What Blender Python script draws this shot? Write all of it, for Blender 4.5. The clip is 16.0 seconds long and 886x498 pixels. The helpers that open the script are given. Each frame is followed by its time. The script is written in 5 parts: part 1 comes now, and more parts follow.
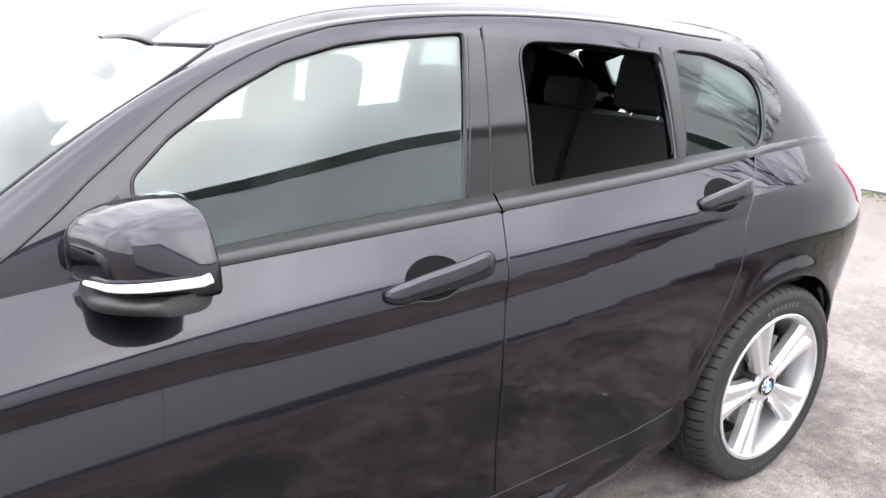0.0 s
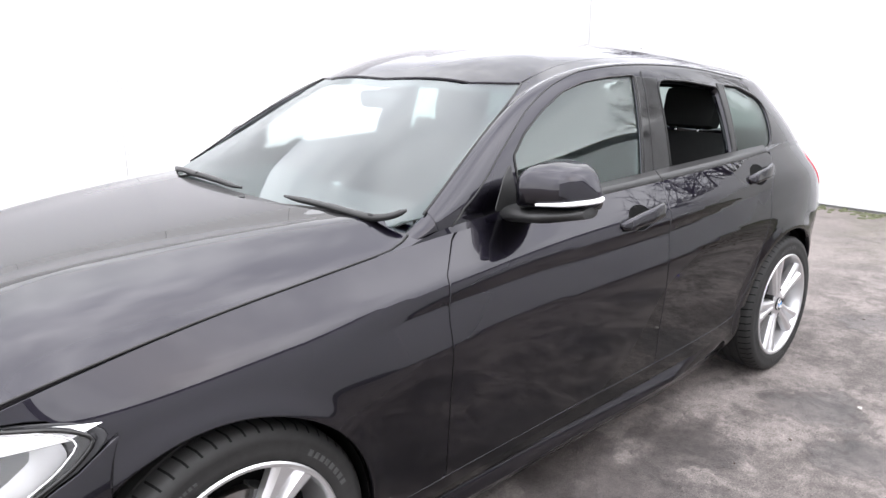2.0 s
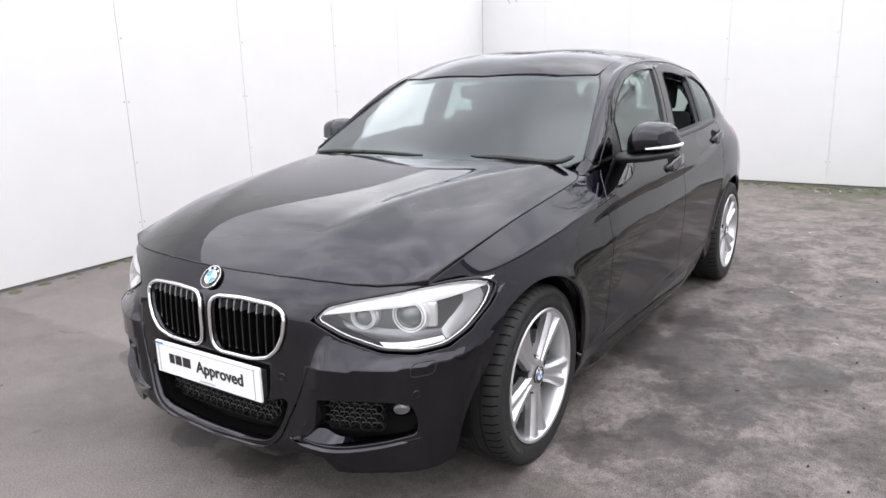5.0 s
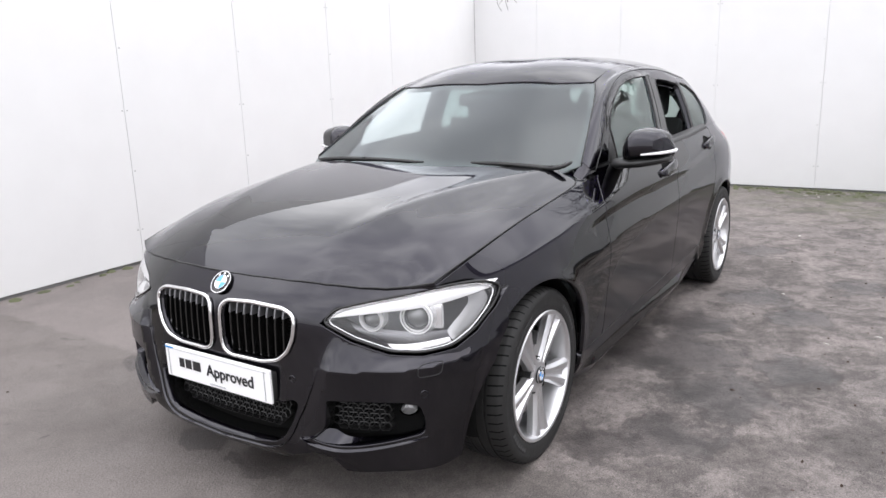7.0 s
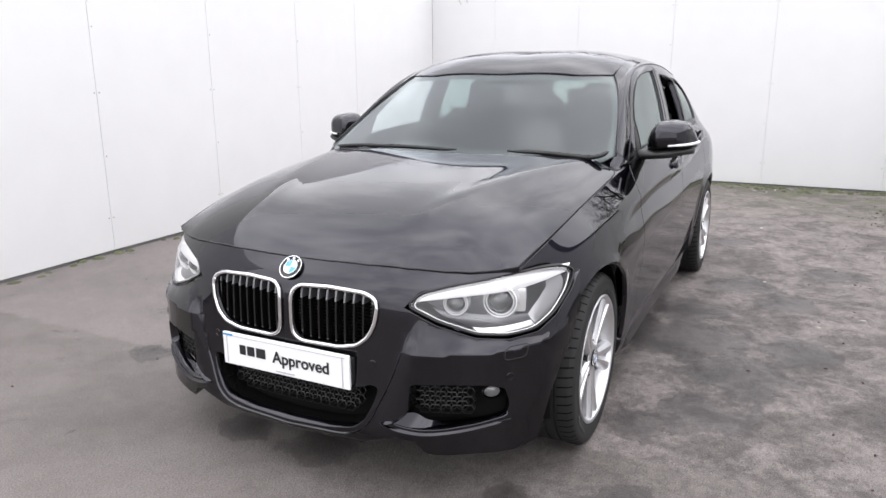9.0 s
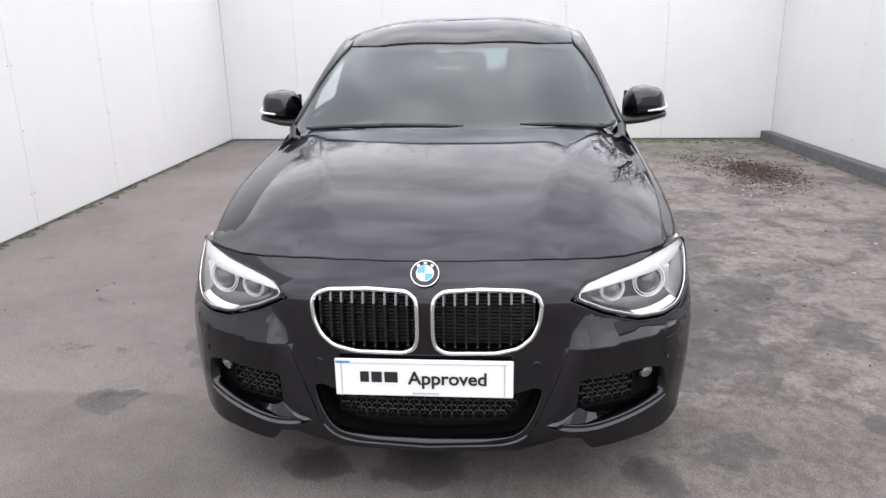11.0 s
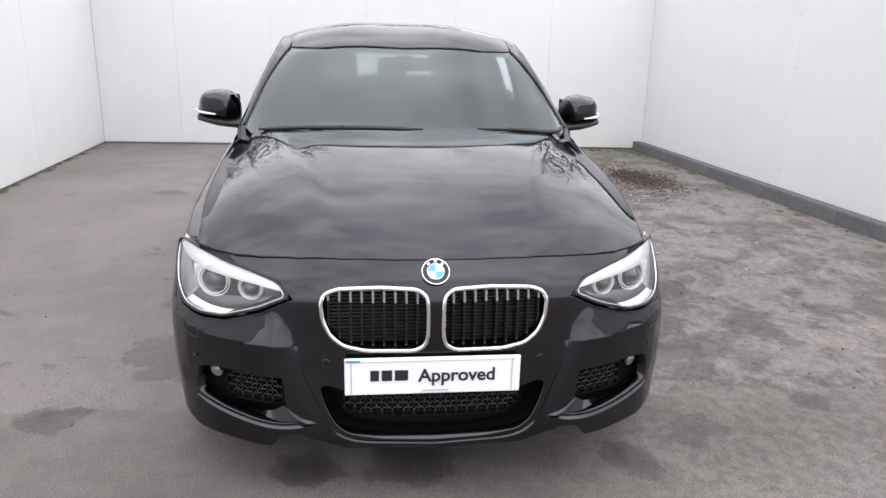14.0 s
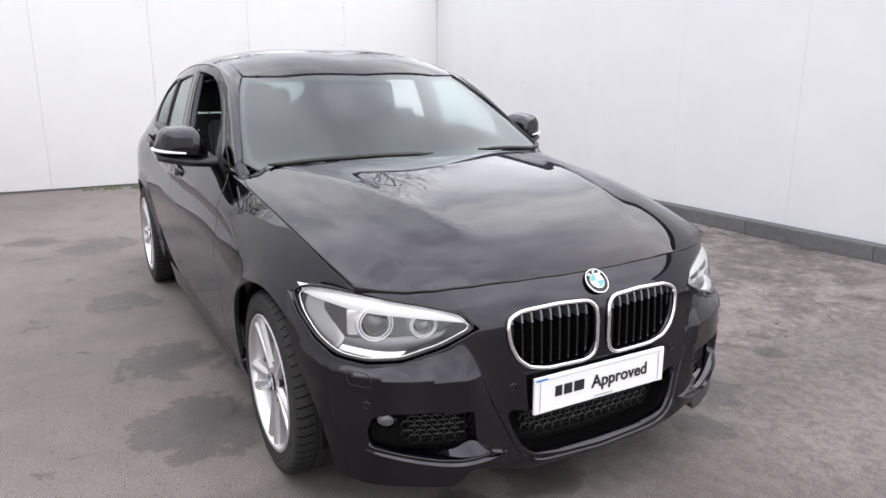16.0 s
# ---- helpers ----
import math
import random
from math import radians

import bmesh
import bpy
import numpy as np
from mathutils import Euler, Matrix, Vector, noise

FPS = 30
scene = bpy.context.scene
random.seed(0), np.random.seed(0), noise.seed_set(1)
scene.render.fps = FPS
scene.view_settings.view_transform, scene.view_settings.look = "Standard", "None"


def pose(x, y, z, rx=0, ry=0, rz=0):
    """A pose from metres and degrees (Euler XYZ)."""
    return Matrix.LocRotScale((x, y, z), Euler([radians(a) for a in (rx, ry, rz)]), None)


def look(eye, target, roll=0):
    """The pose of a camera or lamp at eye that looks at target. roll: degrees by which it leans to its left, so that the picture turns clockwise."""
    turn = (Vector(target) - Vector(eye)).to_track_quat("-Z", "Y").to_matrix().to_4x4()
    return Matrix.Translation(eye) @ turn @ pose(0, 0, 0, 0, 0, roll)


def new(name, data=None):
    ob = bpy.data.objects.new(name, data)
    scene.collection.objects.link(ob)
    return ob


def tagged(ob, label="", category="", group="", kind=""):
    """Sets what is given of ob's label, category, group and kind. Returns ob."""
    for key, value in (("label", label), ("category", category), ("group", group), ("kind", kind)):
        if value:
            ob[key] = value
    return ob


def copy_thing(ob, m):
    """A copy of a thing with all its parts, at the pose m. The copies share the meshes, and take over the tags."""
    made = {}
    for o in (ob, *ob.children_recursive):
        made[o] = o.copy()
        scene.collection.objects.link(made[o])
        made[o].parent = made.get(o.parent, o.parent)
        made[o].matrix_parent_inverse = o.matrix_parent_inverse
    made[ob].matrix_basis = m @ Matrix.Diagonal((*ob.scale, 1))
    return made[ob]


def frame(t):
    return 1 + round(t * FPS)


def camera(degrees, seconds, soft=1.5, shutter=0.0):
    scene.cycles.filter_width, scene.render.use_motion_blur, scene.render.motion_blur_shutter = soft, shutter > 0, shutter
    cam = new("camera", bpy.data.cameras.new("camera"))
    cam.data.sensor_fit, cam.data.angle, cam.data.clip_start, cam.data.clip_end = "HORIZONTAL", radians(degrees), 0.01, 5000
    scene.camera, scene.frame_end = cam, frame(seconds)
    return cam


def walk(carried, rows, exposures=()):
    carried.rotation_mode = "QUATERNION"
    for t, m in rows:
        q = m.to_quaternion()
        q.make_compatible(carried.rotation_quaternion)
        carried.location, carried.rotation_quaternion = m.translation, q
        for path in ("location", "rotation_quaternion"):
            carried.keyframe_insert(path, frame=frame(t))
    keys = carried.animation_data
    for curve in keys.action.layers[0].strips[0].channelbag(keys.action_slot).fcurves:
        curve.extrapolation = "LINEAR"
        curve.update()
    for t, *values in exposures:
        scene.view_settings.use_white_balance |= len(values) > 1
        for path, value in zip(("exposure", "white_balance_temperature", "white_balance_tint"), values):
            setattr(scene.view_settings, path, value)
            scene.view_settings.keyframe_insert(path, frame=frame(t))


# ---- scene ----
from mathutils.geometry import delaunay_2d_cdt

cam = camera(64.0, 16.0)
PATH = [
    (0, (0.802, -1.948, 1.37), (1.841, -0.351, 0.763), 0.3),
    (0.5, (0.474, -2.087, 1.4), (1.567, -0.509, 0.837), -0.2),
    (1, (0.118, -2.066, 1.374), (1.346, -0.562, 0.895), -0.1),
    (1.5, (-0.222, -2.048, 1.362), (1.054, -0.59, 0.865), -0.1),
    (2, (-0.562, -2.102, 1.381), (0.749, -0.677, 0.881), 0.1),
    (2.5, (-0.886, -1.996, 1.345), (0.526, -0.665, 0.863), -0.7),
    (3, (-1.197, -2.028, 1.359), (0.248, -0.74, 0.857), -0.8),
    (3.5, (-1.471, -1.976, 1.349), (0.023, -0.748, 0.842), -1.1),
    (4, (-1.746, -1.867, 1.332), (-0.192, -0.713, 0.829), -1.3),
    (6.5, (-2.144, -1.83, 1.344), (-0.513, -0.766, 0.891), -1.9),
    (7, (-2.135, -1.837, 1.345), (-0.504, -0.772, 0.891), -1.9),
    (7.5, (-2.126, -1.852, 1.348), (-0.501, -0.778, 0.894), -1.0),
    (8, (-2.154, -1.818, 1.351), (-0.531, -0.739, 0.9), -0.7),
    (8.5, (-2.302, -1.641, 1.337), (-0.627, -0.645, 0.889), -1.0),
    (9, (-2.397, -1.428, 1.33), (-0.663, -0.551, 0.855), -0.3),
    (9.5, (-2.478, -1.117, 1.35), (-0.682, -0.377, 0.873), -0.2),
    (11.8, (-2.562, -0.039, 1.379), (-0.642, -0.075, 0.821), -0.5),
    (12, (-2.575, -0.042, 1.375), (-0.649, -0.093, 0.836), -0.3),
    (12.5, (-2.579, -0.056, 1.37), (-0.658, -0.124, 0.818), -0.2),
    (13, (-2.572, -0.06, 1.368), (-0.651, -0.127, 0.816), -0.4),
    (13.5, (-2.555, -0.032, 1.37), (-0.638, -0.113, 0.806), 0.9),
    (14, (-2.576, 0.204, 1.364), (-0.668, -0.018, 0.807), 1.4),
    (14.5, (-2.532, 0.498, 1.366), (-0.646, 0.096, 0.836), 1.7),
    (15, (-2.424, 0.808, 1.363), (-0.577, 0.234, 0.854), 0.5),
    (15.5, (-2.356, 1.182, 1.366), (-0.582, 0.405, 0.864), 0.5),
    (16, (-2.219, 1.41, 1.353), (-0.528, 0.46, 0.865), -0.1),
]
EXPOSURE = [(0, 2.24), (0.5, 2.12), (1, 1.83), (1.5, 1.75), (2, 1.70), (2.5, 1.57), (3, 1.43), (3.5, 1.33), (4, 1.15), (7, 1.03), (16, 0.97)]
walk(cam, [(t, look(eye, target, roll)) for t, eye, target, roll in PATH], EXPOSURE)

# ---- world and light ----
world = bpy.data.worlds.new("overcast")
scene.world = world
world.use_nodes = True
wn = world.node_tree
sky = wn.nodes.new("ShaderNodeTexSky")
sky.sky_type, sky.sun_disc = "NISHITA", False
sky.sun_elevation, sky.sun_rotation = radians(42), radians(180)
sky.air_density, sky.dust_density, sky.ozone_density = 1.0, 1.5, 1.0
cloud = wn.nodes.new("ShaderNodeTexNoise")
cloud.inputs["Scale"].default_value, cloud.inputs["Detail"].default_value, cloud.inputs["Roughness"].default_value = 3.2, 6.0, 0.55
ramp = wn.nodes.new("ShaderNodeValToRGB")
ramp.color_ramp.elements[0].position, ramp.color_ramp.elements[0].color = 0.38, (5.0, 5.0, 5.45, 1)
ramp.color_ramp.elements[1].position, ramp.color_ramp.elements[1].color = 0.66, (11.0, 10.9, 11.3, 1)
blend = wn.nodes.new("ShaderNodeMixRGB")
blend.inputs["Fac"].default_value = 0.88
wn.links.new(cloud.outputs["Fac"], ramp.inputs["Fac"])
wn.links.new(sky.outputs["Color"], blend.inputs["Color1"])
wn.links.new(ramp.outputs["Color"], blend.inputs["Color2"])
# overcast: brighter overhead than at the horizon
where, height, lift_up = wn.nodes.new("ShaderNodeTexCoord"), wn.nodes.new("ShaderNodeSeparateXYZ"), wn.nodes.new("ShaderNodeMapRange")
lift_up.inputs["To Min"].default_value, lift_up.inputs["To Max"].default_value = 0.72, 1.36
scaled_sky = wn.nodes.new("ShaderNodeVectorMath")
scaled_sky.operation = "SCALE"
wn.links.new(where.outputs["Generated"], height.inputs[0])
wn.links.new(height.outputs["Z"], lift_up.inputs["Value"])
wn.links.new(blend.outputs["Color"], scaled_sky.inputs[0])
wn.links.new(lift_up.outputs["Result"], scaled_sky.inputs["Scale"])
wn.links.new(scaled_sky.outputs[0], wn.nodes["Background"].inputs["Color"])
wn.nodes["Background"].inputs["Strength"].default_value = 0.13

sun = new("sun", bpy.data.lights.new("sun", "SUN"))
sun.data.energy, sun.data.angle, sun.data.color = 0.8, radians(180), (1, 0.98, 0.96)
sun.matrix_world = look((0, -1.2, 8), (0, 0, 0))


# ---- materials ----
def material(name, colour, rough=0.5, metal=0.0, scale=0.0, vary=0.0, bump=0.0, **more):
    """A principled material with noise of two sizes in its colour and relief."""
    m = bpy.data.materials.new(name)
    m.use_nodes = True
    n, links, bsdf = m.node_tree.nodes, m.node_tree.links, m.node_tree.nodes["Principled BSDF"]
    bsdf.inputs["Base Color"].default_value = (*colour, 1)
    bsdf.inputs["Roughness"].default_value, bsdf.inputs["Metallic"].default_value = rough, metal
    for key, value in more.items():
        bsdf.inputs[key.replace("_", " ")].default_value = value
    if scale:
        at = n.new("ShaderNodeTexCoord")
        fine, broad = n.new("ShaderNodeTexNoise"), n.new("ShaderNodeTexNoise")
        for tex, size in ((fine, scale), (broad, scale / 9)):
            tex.inputs["Scale"].default_value, tex.inputs["Detail"].default_value = size, 5
            links.new(at.outputs["Object"], tex.inputs["Vector"])
        mixed = n.new("ShaderNodeMath")
        mixed.operation = "ADD"
        links.new(fine.outputs["Fac"], mixed.inputs[0])
        links.new(broad.outputs["Fac"], mixed.inputs[1])
        tint = n.new("ShaderNodeValToRGB")
        tint.color_ramp.elements[0].position, tint.color_ramp.elements[1].position = 0.3, 0.75
        half = n.new("ShaderNodeMath")
        half.operation, half.inputs[1].default_value = "MULTIPLY", 0.5
        links.new(mixed.outputs[0], half.inputs[0])
        links.new(half.outputs[0], tint.inputs["Fac"])
        tint.color_ramp.elements[0].color = (*[c * (1 - vary) for c in colour], 1)
        tint.color_ramp.elements[1].color = (*[min(1, c * (1 + vary)) for c in colour], 1)
        links.new(tint.outputs["Color"], bsdf.inputs["Base Color"])
        if bump:
            b = n.new("ShaderNodeBump")
            b.inputs["Strength"].default_value, b.inputs["Distance"].default_value = bump, 0.004
            links.new(fine.outputs["Fac"], b.inputs["Height"])
            links.new(b.outputs["Normal"], bsdf.inputs["Normal"])
    return m


def glass(name, tint, head_on=0.12, sheen=(0.92, 1.0, 0.97), haze=0.3):
    """Thin tinted glass: clear, with a mirror coat that grows towards grazing; head_on is its share seen squarely, haze the faint blur of what is seen through it."""
    m = bpy.data.materials.new(name)
    m.use_nodes = True
    n, links = m.node_tree.nodes, m.node_tree.links
    n.remove(n["Principled BSDF"])
    clear, shine, mix, weight = n.new("ShaderNodeBsdfRefraction" if haze else "ShaderNodeBsdfTransparent"), n.new("ShaderNodeBsdfGlossy"), n.new("ShaderNodeMixShader"), n.new("ShaderNodeLayerWeight")
    clear.inputs["Color"].default_value = (*tint, 1)
    if haze:
        clear.inputs["IOR"].default_value, clear.inputs["Roughness"].default_value = 1.018, haze
    shine.inputs["Roughness"].default_value = 0.0
    shine.inputs["Color"].default_value = (*sheen, 1)
    weight.inputs["Blend"].default_value = 0.5
    power, scaled = n.new("ShaderNodeMath"), n.new("ShaderNodeMath")
    power.operation, power.inputs[1].default_value = "POWER", 4.5
    scaled.operation, scaled.inputs[1].default_value, scaled.inputs[2].default_value = "MULTIPLY_ADD", 1 - head_on, head_on
    links.new(weight.outputs["Facing"], power.inputs[0])
    links.new(power.outputs[0], scaled.inputs[0])
    links.new(scaled.outputs[0], mix.inputs[0])
    links.new(clear.outputs[0], mix.inputs[1])
    links.new(shine.outputs[0], mix.inputs[2])
    links.new(mix.outputs[0], n["Material Output"].inputs["Surface"])
    return m


paint = material("black_paint", (0.0125, 0.0113, 0.0168), 0.32, 1.0, Specular_Tint=(0.30, 0.285, 0.36, 1), Coat_Weight=1.0, Coat_Roughness=0.012, Coat_IOR=1.5)
gloss_black = material("gloss_black", (0.005, 0.005, 0.005), 0.08)
satin_black = material("satin_black", (0.012, 0.012, 0.012), 0.42, 0, 60, 0.3, 0.1)
plastic = material("black_plastic", (0.018, 0.018, 0.018), 0.55, 0, 90, 0.35, 0.25)
rubber = material("rubber", (0.015, 0.0148, 0.0145), 0.7, 0, 45, 0.4, 0.2)
rubber_worn = material("rubber_lettering", (0.05, 0.05, 0.05), 0.75, 0, 45, 0.3)
seal = material("seal", (0.008, 0.008, 0.008), 0.5)
inside_dark = material("inside_dark", (0.006, 0.006, 0.006), 0.8, Specular_IOR_Level=0.1)
trim_grey = material("cabin_trim", (0.02, 0.02, 0.021), 0.65, 0, 40, 0.25, 0.04)
leather = material("black_cloth", (0.013, 0.013, 0.0135), 0.75, 0, 40, 0.25, 0.05)
headliner = material("headliner", (0.32, 0.31, 0.29), 0.9, 0, 60, 0.1, 0.1)
alloy = material("alloy", (0.72, 0.72, 0.73), 0.32, 0.85, 30, 0.05)
alloy_dark = material("alloy_inner", (0.20, 0.20, 0.21), 0.4, 0.7, 30, 0.1)
disc_steel = material("disc_steel", (0.28, 0.27, 0.26), 0.35, 1.0, 40, 0.2)
caliper_grey = material("caliper", (0.10, 0.10, 0.10), 0.5, 0.5)
chrome = material("chrome", (0.82, 0.82, 0.83), 0.07, 1.0)
satin_silver = material("satin_silver", (0.55, 0.55, 0.56), 0.3, 0.6)
lamp_white = material("lamp_white", (0.95, 0.95, 0.96), 0.25, 0.15)
lamp_silver = material("lamp_silver", (0.80, 0.80, 0.81), 0.22, 0.7)
lamp_grey = material("lamp_grey", (0.05, 0.05, 0.053), 0.3, 0.4)
lamp_bezel = material("lamp_bezel", (0.34, 0.34, 0.345), 0.32, 0.6)
lens_glass = glass("lamp_lens", (0.99, 0.99, 0.99), 0.05, (1, 1, 1), 0.0)
bulb_glass = material("bulb_glass", (0.085, 0.087, 0.09), 0.10, 0.35, Coat_Weight=1.0)
window_glass = glass("window_glass", (0.66, 0.80, 0.76), 0.092)
screen_glass = glass("screen_glass", (0.60, 0.70, 0.69), 0.068, (0.94, 0.99, 1.0))
hatch_glass = glass("hatch_glass", (0.42, 0.50, 0.47), 0.09)
quarter_glass = glass("quarter_glass", (0.22, 0.265, 0.255), 0.031)
dark_glass = glass("dark_glass", (0.58, 0.72, 0.68), 0.11)
red_lens = material("red_lens", (0.75, 0.03, 0.07), 0.08, Coat_Weight=1.0)
clear_white = material("indicator_white", (0.85, 0.85, 0.86), 0.15, Coat_Weight=1.0)
plate_white = material("plate_white", (0.82, 0.82, 0.82), 0.3, 0, 20, 0.02)
ink = material("ink", (0.015, 0.015, 0.017), 0.4)
grey_ink = material("grey_ink", (0.45, 0.46, 0.48), 0.4)
badge_blue = material("badge_blue", (0.05, 0.30, 0.72), 0.12, Coat_Weight=1.0)
badge_white = material("badge_white", (0.82, 0.83, 0.84), 0.12, Coat_Weight=1.0)
mirror_glass = material("mirror_glass", (0.8, 0.8, 0.8), 0.01, 1.0)


# ---- mesh helpers ----
def mesh_part(name, verts, faces, mat, parent=None, label="", smooth=True, normals=None):
    me = bpy.data.meshes.new(name)
    me.from_pydata([tuple(map(float, v)) for v in verts], [], [tuple(map(int, f)) for f in faces])
    me.materials.append(mat)
    me.update()
    if smooth:
        me.shade_smooth()
    if normals is not None:
        me.normals_split_custom_set_from_vertices([tuple(map(float, n)) for n in normals])
    ob = new(name, me)
    ob.parent = parent
    if label:
        ob["label"] = label
    return ob


def part(name, bm, mat, parent=None, label="", smooth=False):
    bmesh.ops.recalc_face_normals(bm, faces=bm.faces)
    me = bpy.data.meshes.new(name)
    bm.to_mesh(me)
    bm.free()
    me.materials.append(mat)
    if smooth:
        me.shade_smooth()
        me.set_sharp_from_angle(angle=radians(35))
    ob = new(name, me)
    ob.parent = parent
    if label:
        ob["label"] = label
    return ob


def box(sx, sy, sz, at=(0, 0, 0), bevel=0.0, turn=None, bm=None):
    """A box of those sizes round the point, with rounded edges; added to bm if given."""
    own = bmesh.new()
    bmesh.ops.create_cube(own, size=1, matrix=Matrix.Diagonal((sx, sy, sz, 1)))
    if bevel:
        bmesh.ops.bevel(own, geom=own.edges[:], offset=bevel, segments=2, affect="EDGES", profile=0.6)
    m = Matrix.Translation(at) @ (turn.to_4x4() if turn else Matrix())
    own.transform(m)
    if bm is None:
        return own
    tmp = bpy.data.meshes.new("tmp")
    own.to_mesh(tmp)
    own.free()
    bm.from_mesh(tmp)
    bpy.data.meshes.remove(tmp)
    return bm


def resample(poly, step, closed=True):
    pts, out = [np.array(p, float) for p in poly], []
    n = len(pts)
    for i in range(n if closed else n - 1):
        a, b = pts[i], pts[(i + 1) % n]
        k = max(1, int(np.ceil(np.linalg.norm(b - a) / step)))
        out += [a + (b - a) * j / k for j in range(k)]
    if not closed:
        out.append(pts[-1])
    return np.array(out)


def rounded(poly, r, n=5):
    """The polygon with its corners rounded off, r before and after each."""
    pts, out = [np.array(p, float) for p in poly], []
    for i, p in enumerate(pts):
        a, b = pts[i - 1] - p, pts[(i + 1) % len(pts)] - p
        la, lb = np.linalg.norm(a), np.linalg.norm(b)
        q, s = p + a / la * min(r, la * 0.48), p + b / lb * min(r, lb * 0.48)
        out += [(1 - t) ** 2 * q + 2 * t * (1 - t) * p + t * t * s for t in np.linspace(0, 1, n)]
    return out


def smooth_line(pts, n):
    """n points along a spline through pts."""
    p = np.array(pts, float)
    d = np.r_[0, np.cumsum(np.linalg.norm(np.diff(p, axis=0), axis=1))]
    s = Spline(d)
    q = np.linspace(0, d[-1], n)
    return np.stack([s(q, p[:, k]) for k in range(p.shape[1])], -1)


def inside(poly, pts):
    x, y = pts[:, 0], pts[:, 1]
    res = np.zeros(len(pts), bool)
    a, b = poly, np.roll(poly, -1, 0)
    for (x0, y0), (x1, y1) in zip(a, b):
        hit = (y0 > y) != (y1 > y)
        res ^= hit & (x < (x1 - x0) * (y - y0) / (y1 - y0 + 1e-12) + x0)
    return res


def triangulate(loops, cell):
    """Points and triangles that fill the first loop less the others, with a grid of that cell inside."""
    outer = loops[0]
    lo, hi = outer.min(0), outer.max(0)
    g = [np.arange(lo[k] + cell[k] / 2, hi[k], cell[k]) for k in (0, 1)]
    grid = np.stack(np.meshgrid(*g), -1).reshape(-1, 2)
    keep = inside(outer, grid)
    for h in loops[1:]:
        keep &= ~inside(h, grid)
    grid = grid[keep]
    rim = np.concatenate(loops)
    size = np.array(cell)
    if len(grid):
        far = np.array([np.min(np.sum(((rim - p) / size) ** 2, 1)) for p in grid]) > 0.16
        grid = grid[far]
    pts = np.concatenate([rim, grid]) if len(grid) else rim
    edges, k = [], 0
    for l in loops:
        edges += [(k + i, k + (i + 1) % len(l)) for i in range(len(l))]
        k += len(l)
    scaled = pts / size
    v, _, f, ov, _, _ = delaunay_2d_cdt([Vector(p) for p in scaled], edges, [], 0, 1e-6)
    v = np.array([tuple(p) for p in v]) * size
    tri = np.array([t for t in f if len(t) == 3])
    c = v[tri].mean(1)
    ok = inside(outer, c)
    for h in loops[1:]:
        ok &= ~inside(h, c)
    return v, tri[ok]


def panel(name, loops, f, mat, parent=None, label="", cell=(0.04, 0.3), depth=0.014, away=(1.35, 0, 0.45), lift=0.0, edge=0.0025, back=False):
    """A curved sheet: the surface f(u, v) within the first loop less the others, with a rolled edge turned inwards."""
    uv, tri = triangulate([np.array(l, float) for l in loops], cell)
    u, v = uv[:, 0], uv[:, 1]
    e = 1e-3
    p = f(u, v)
    n = np.cross(f(u + e * cell[0] / 0.04, v) - f(u - e * cell[0] / 0.04, v), f(u, v + e * cell[1] / 0.04) - f(u, v - e * cell[1] / 0.04))
    n /= np.linalg.norm(n, axis=1)[:, None] + 1e-12
    if np.sum(np.einsum("ij,ij->i", n, p - np.array(away))) < 0:
        n = -n
    p = p + n * lift
    a, b, c = p[tri[:, 0]], p[tri[:, 1]], p[tri[:, 2]]
    flip = np.einsum("ij,ij->i", np.cross(b - a, c - a), n[tri[:, 0]]) < 0
    tri[flip] = tri[flip][:, ::-1]
    area = np.linalg.norm(np.cross(b - a, c - a), axis=1)
    tri = tri[area > 1e-10]
    count = {}
    for t in tri:
        for i in range(3):
            k = (t[i], t[(i + 1) % 3])
            count[k] = count.get(k, 0) + 1
    rim = [k for k in count if (k[1], k[0]) not in count]
    verts, norms, faces = list(p), list(n), [tuple(t) for t in tri]
    side_n = {}
    for i, j in rim:
        s = np.cross(p[j] - p[i], n[i])
        for k in (i, j):
            side_n[k] = side_n.get(k, 0) + s
    ring1, ring2 = {}, {}
    for k, s in side_n.items():
        s = s / (np.linalg.norm(s) + 1e-12)
        ring1[k] = len(verts)
        verts.append(p[k] + s * edge - n[k] * edge)
        norms.append((s * 0.9 + n[k] * 0.45) / np.linalg.norm(s * 0.9 + n[k] * 0.45))
        ring2[k] = len(verts)
        verts.append(p[k] + s * edge - n[k] * depth)
        norms.append(s)
    for i, j in rim:
        faces.append((j, i, ring1[i], ring1[j]))
        faces.append((ring1[j], ring1[i], ring2[i], ring2[j]))
    if back:
        m = len(verts)
        verts += list(p - n * depth)
        norms += list(-n)
        faces += [(t[2] + m, t[1] + m, t[0] + m) for t in tri]
    return mesh_part(name, verts, faces, mat, parent, label, normals=norms)


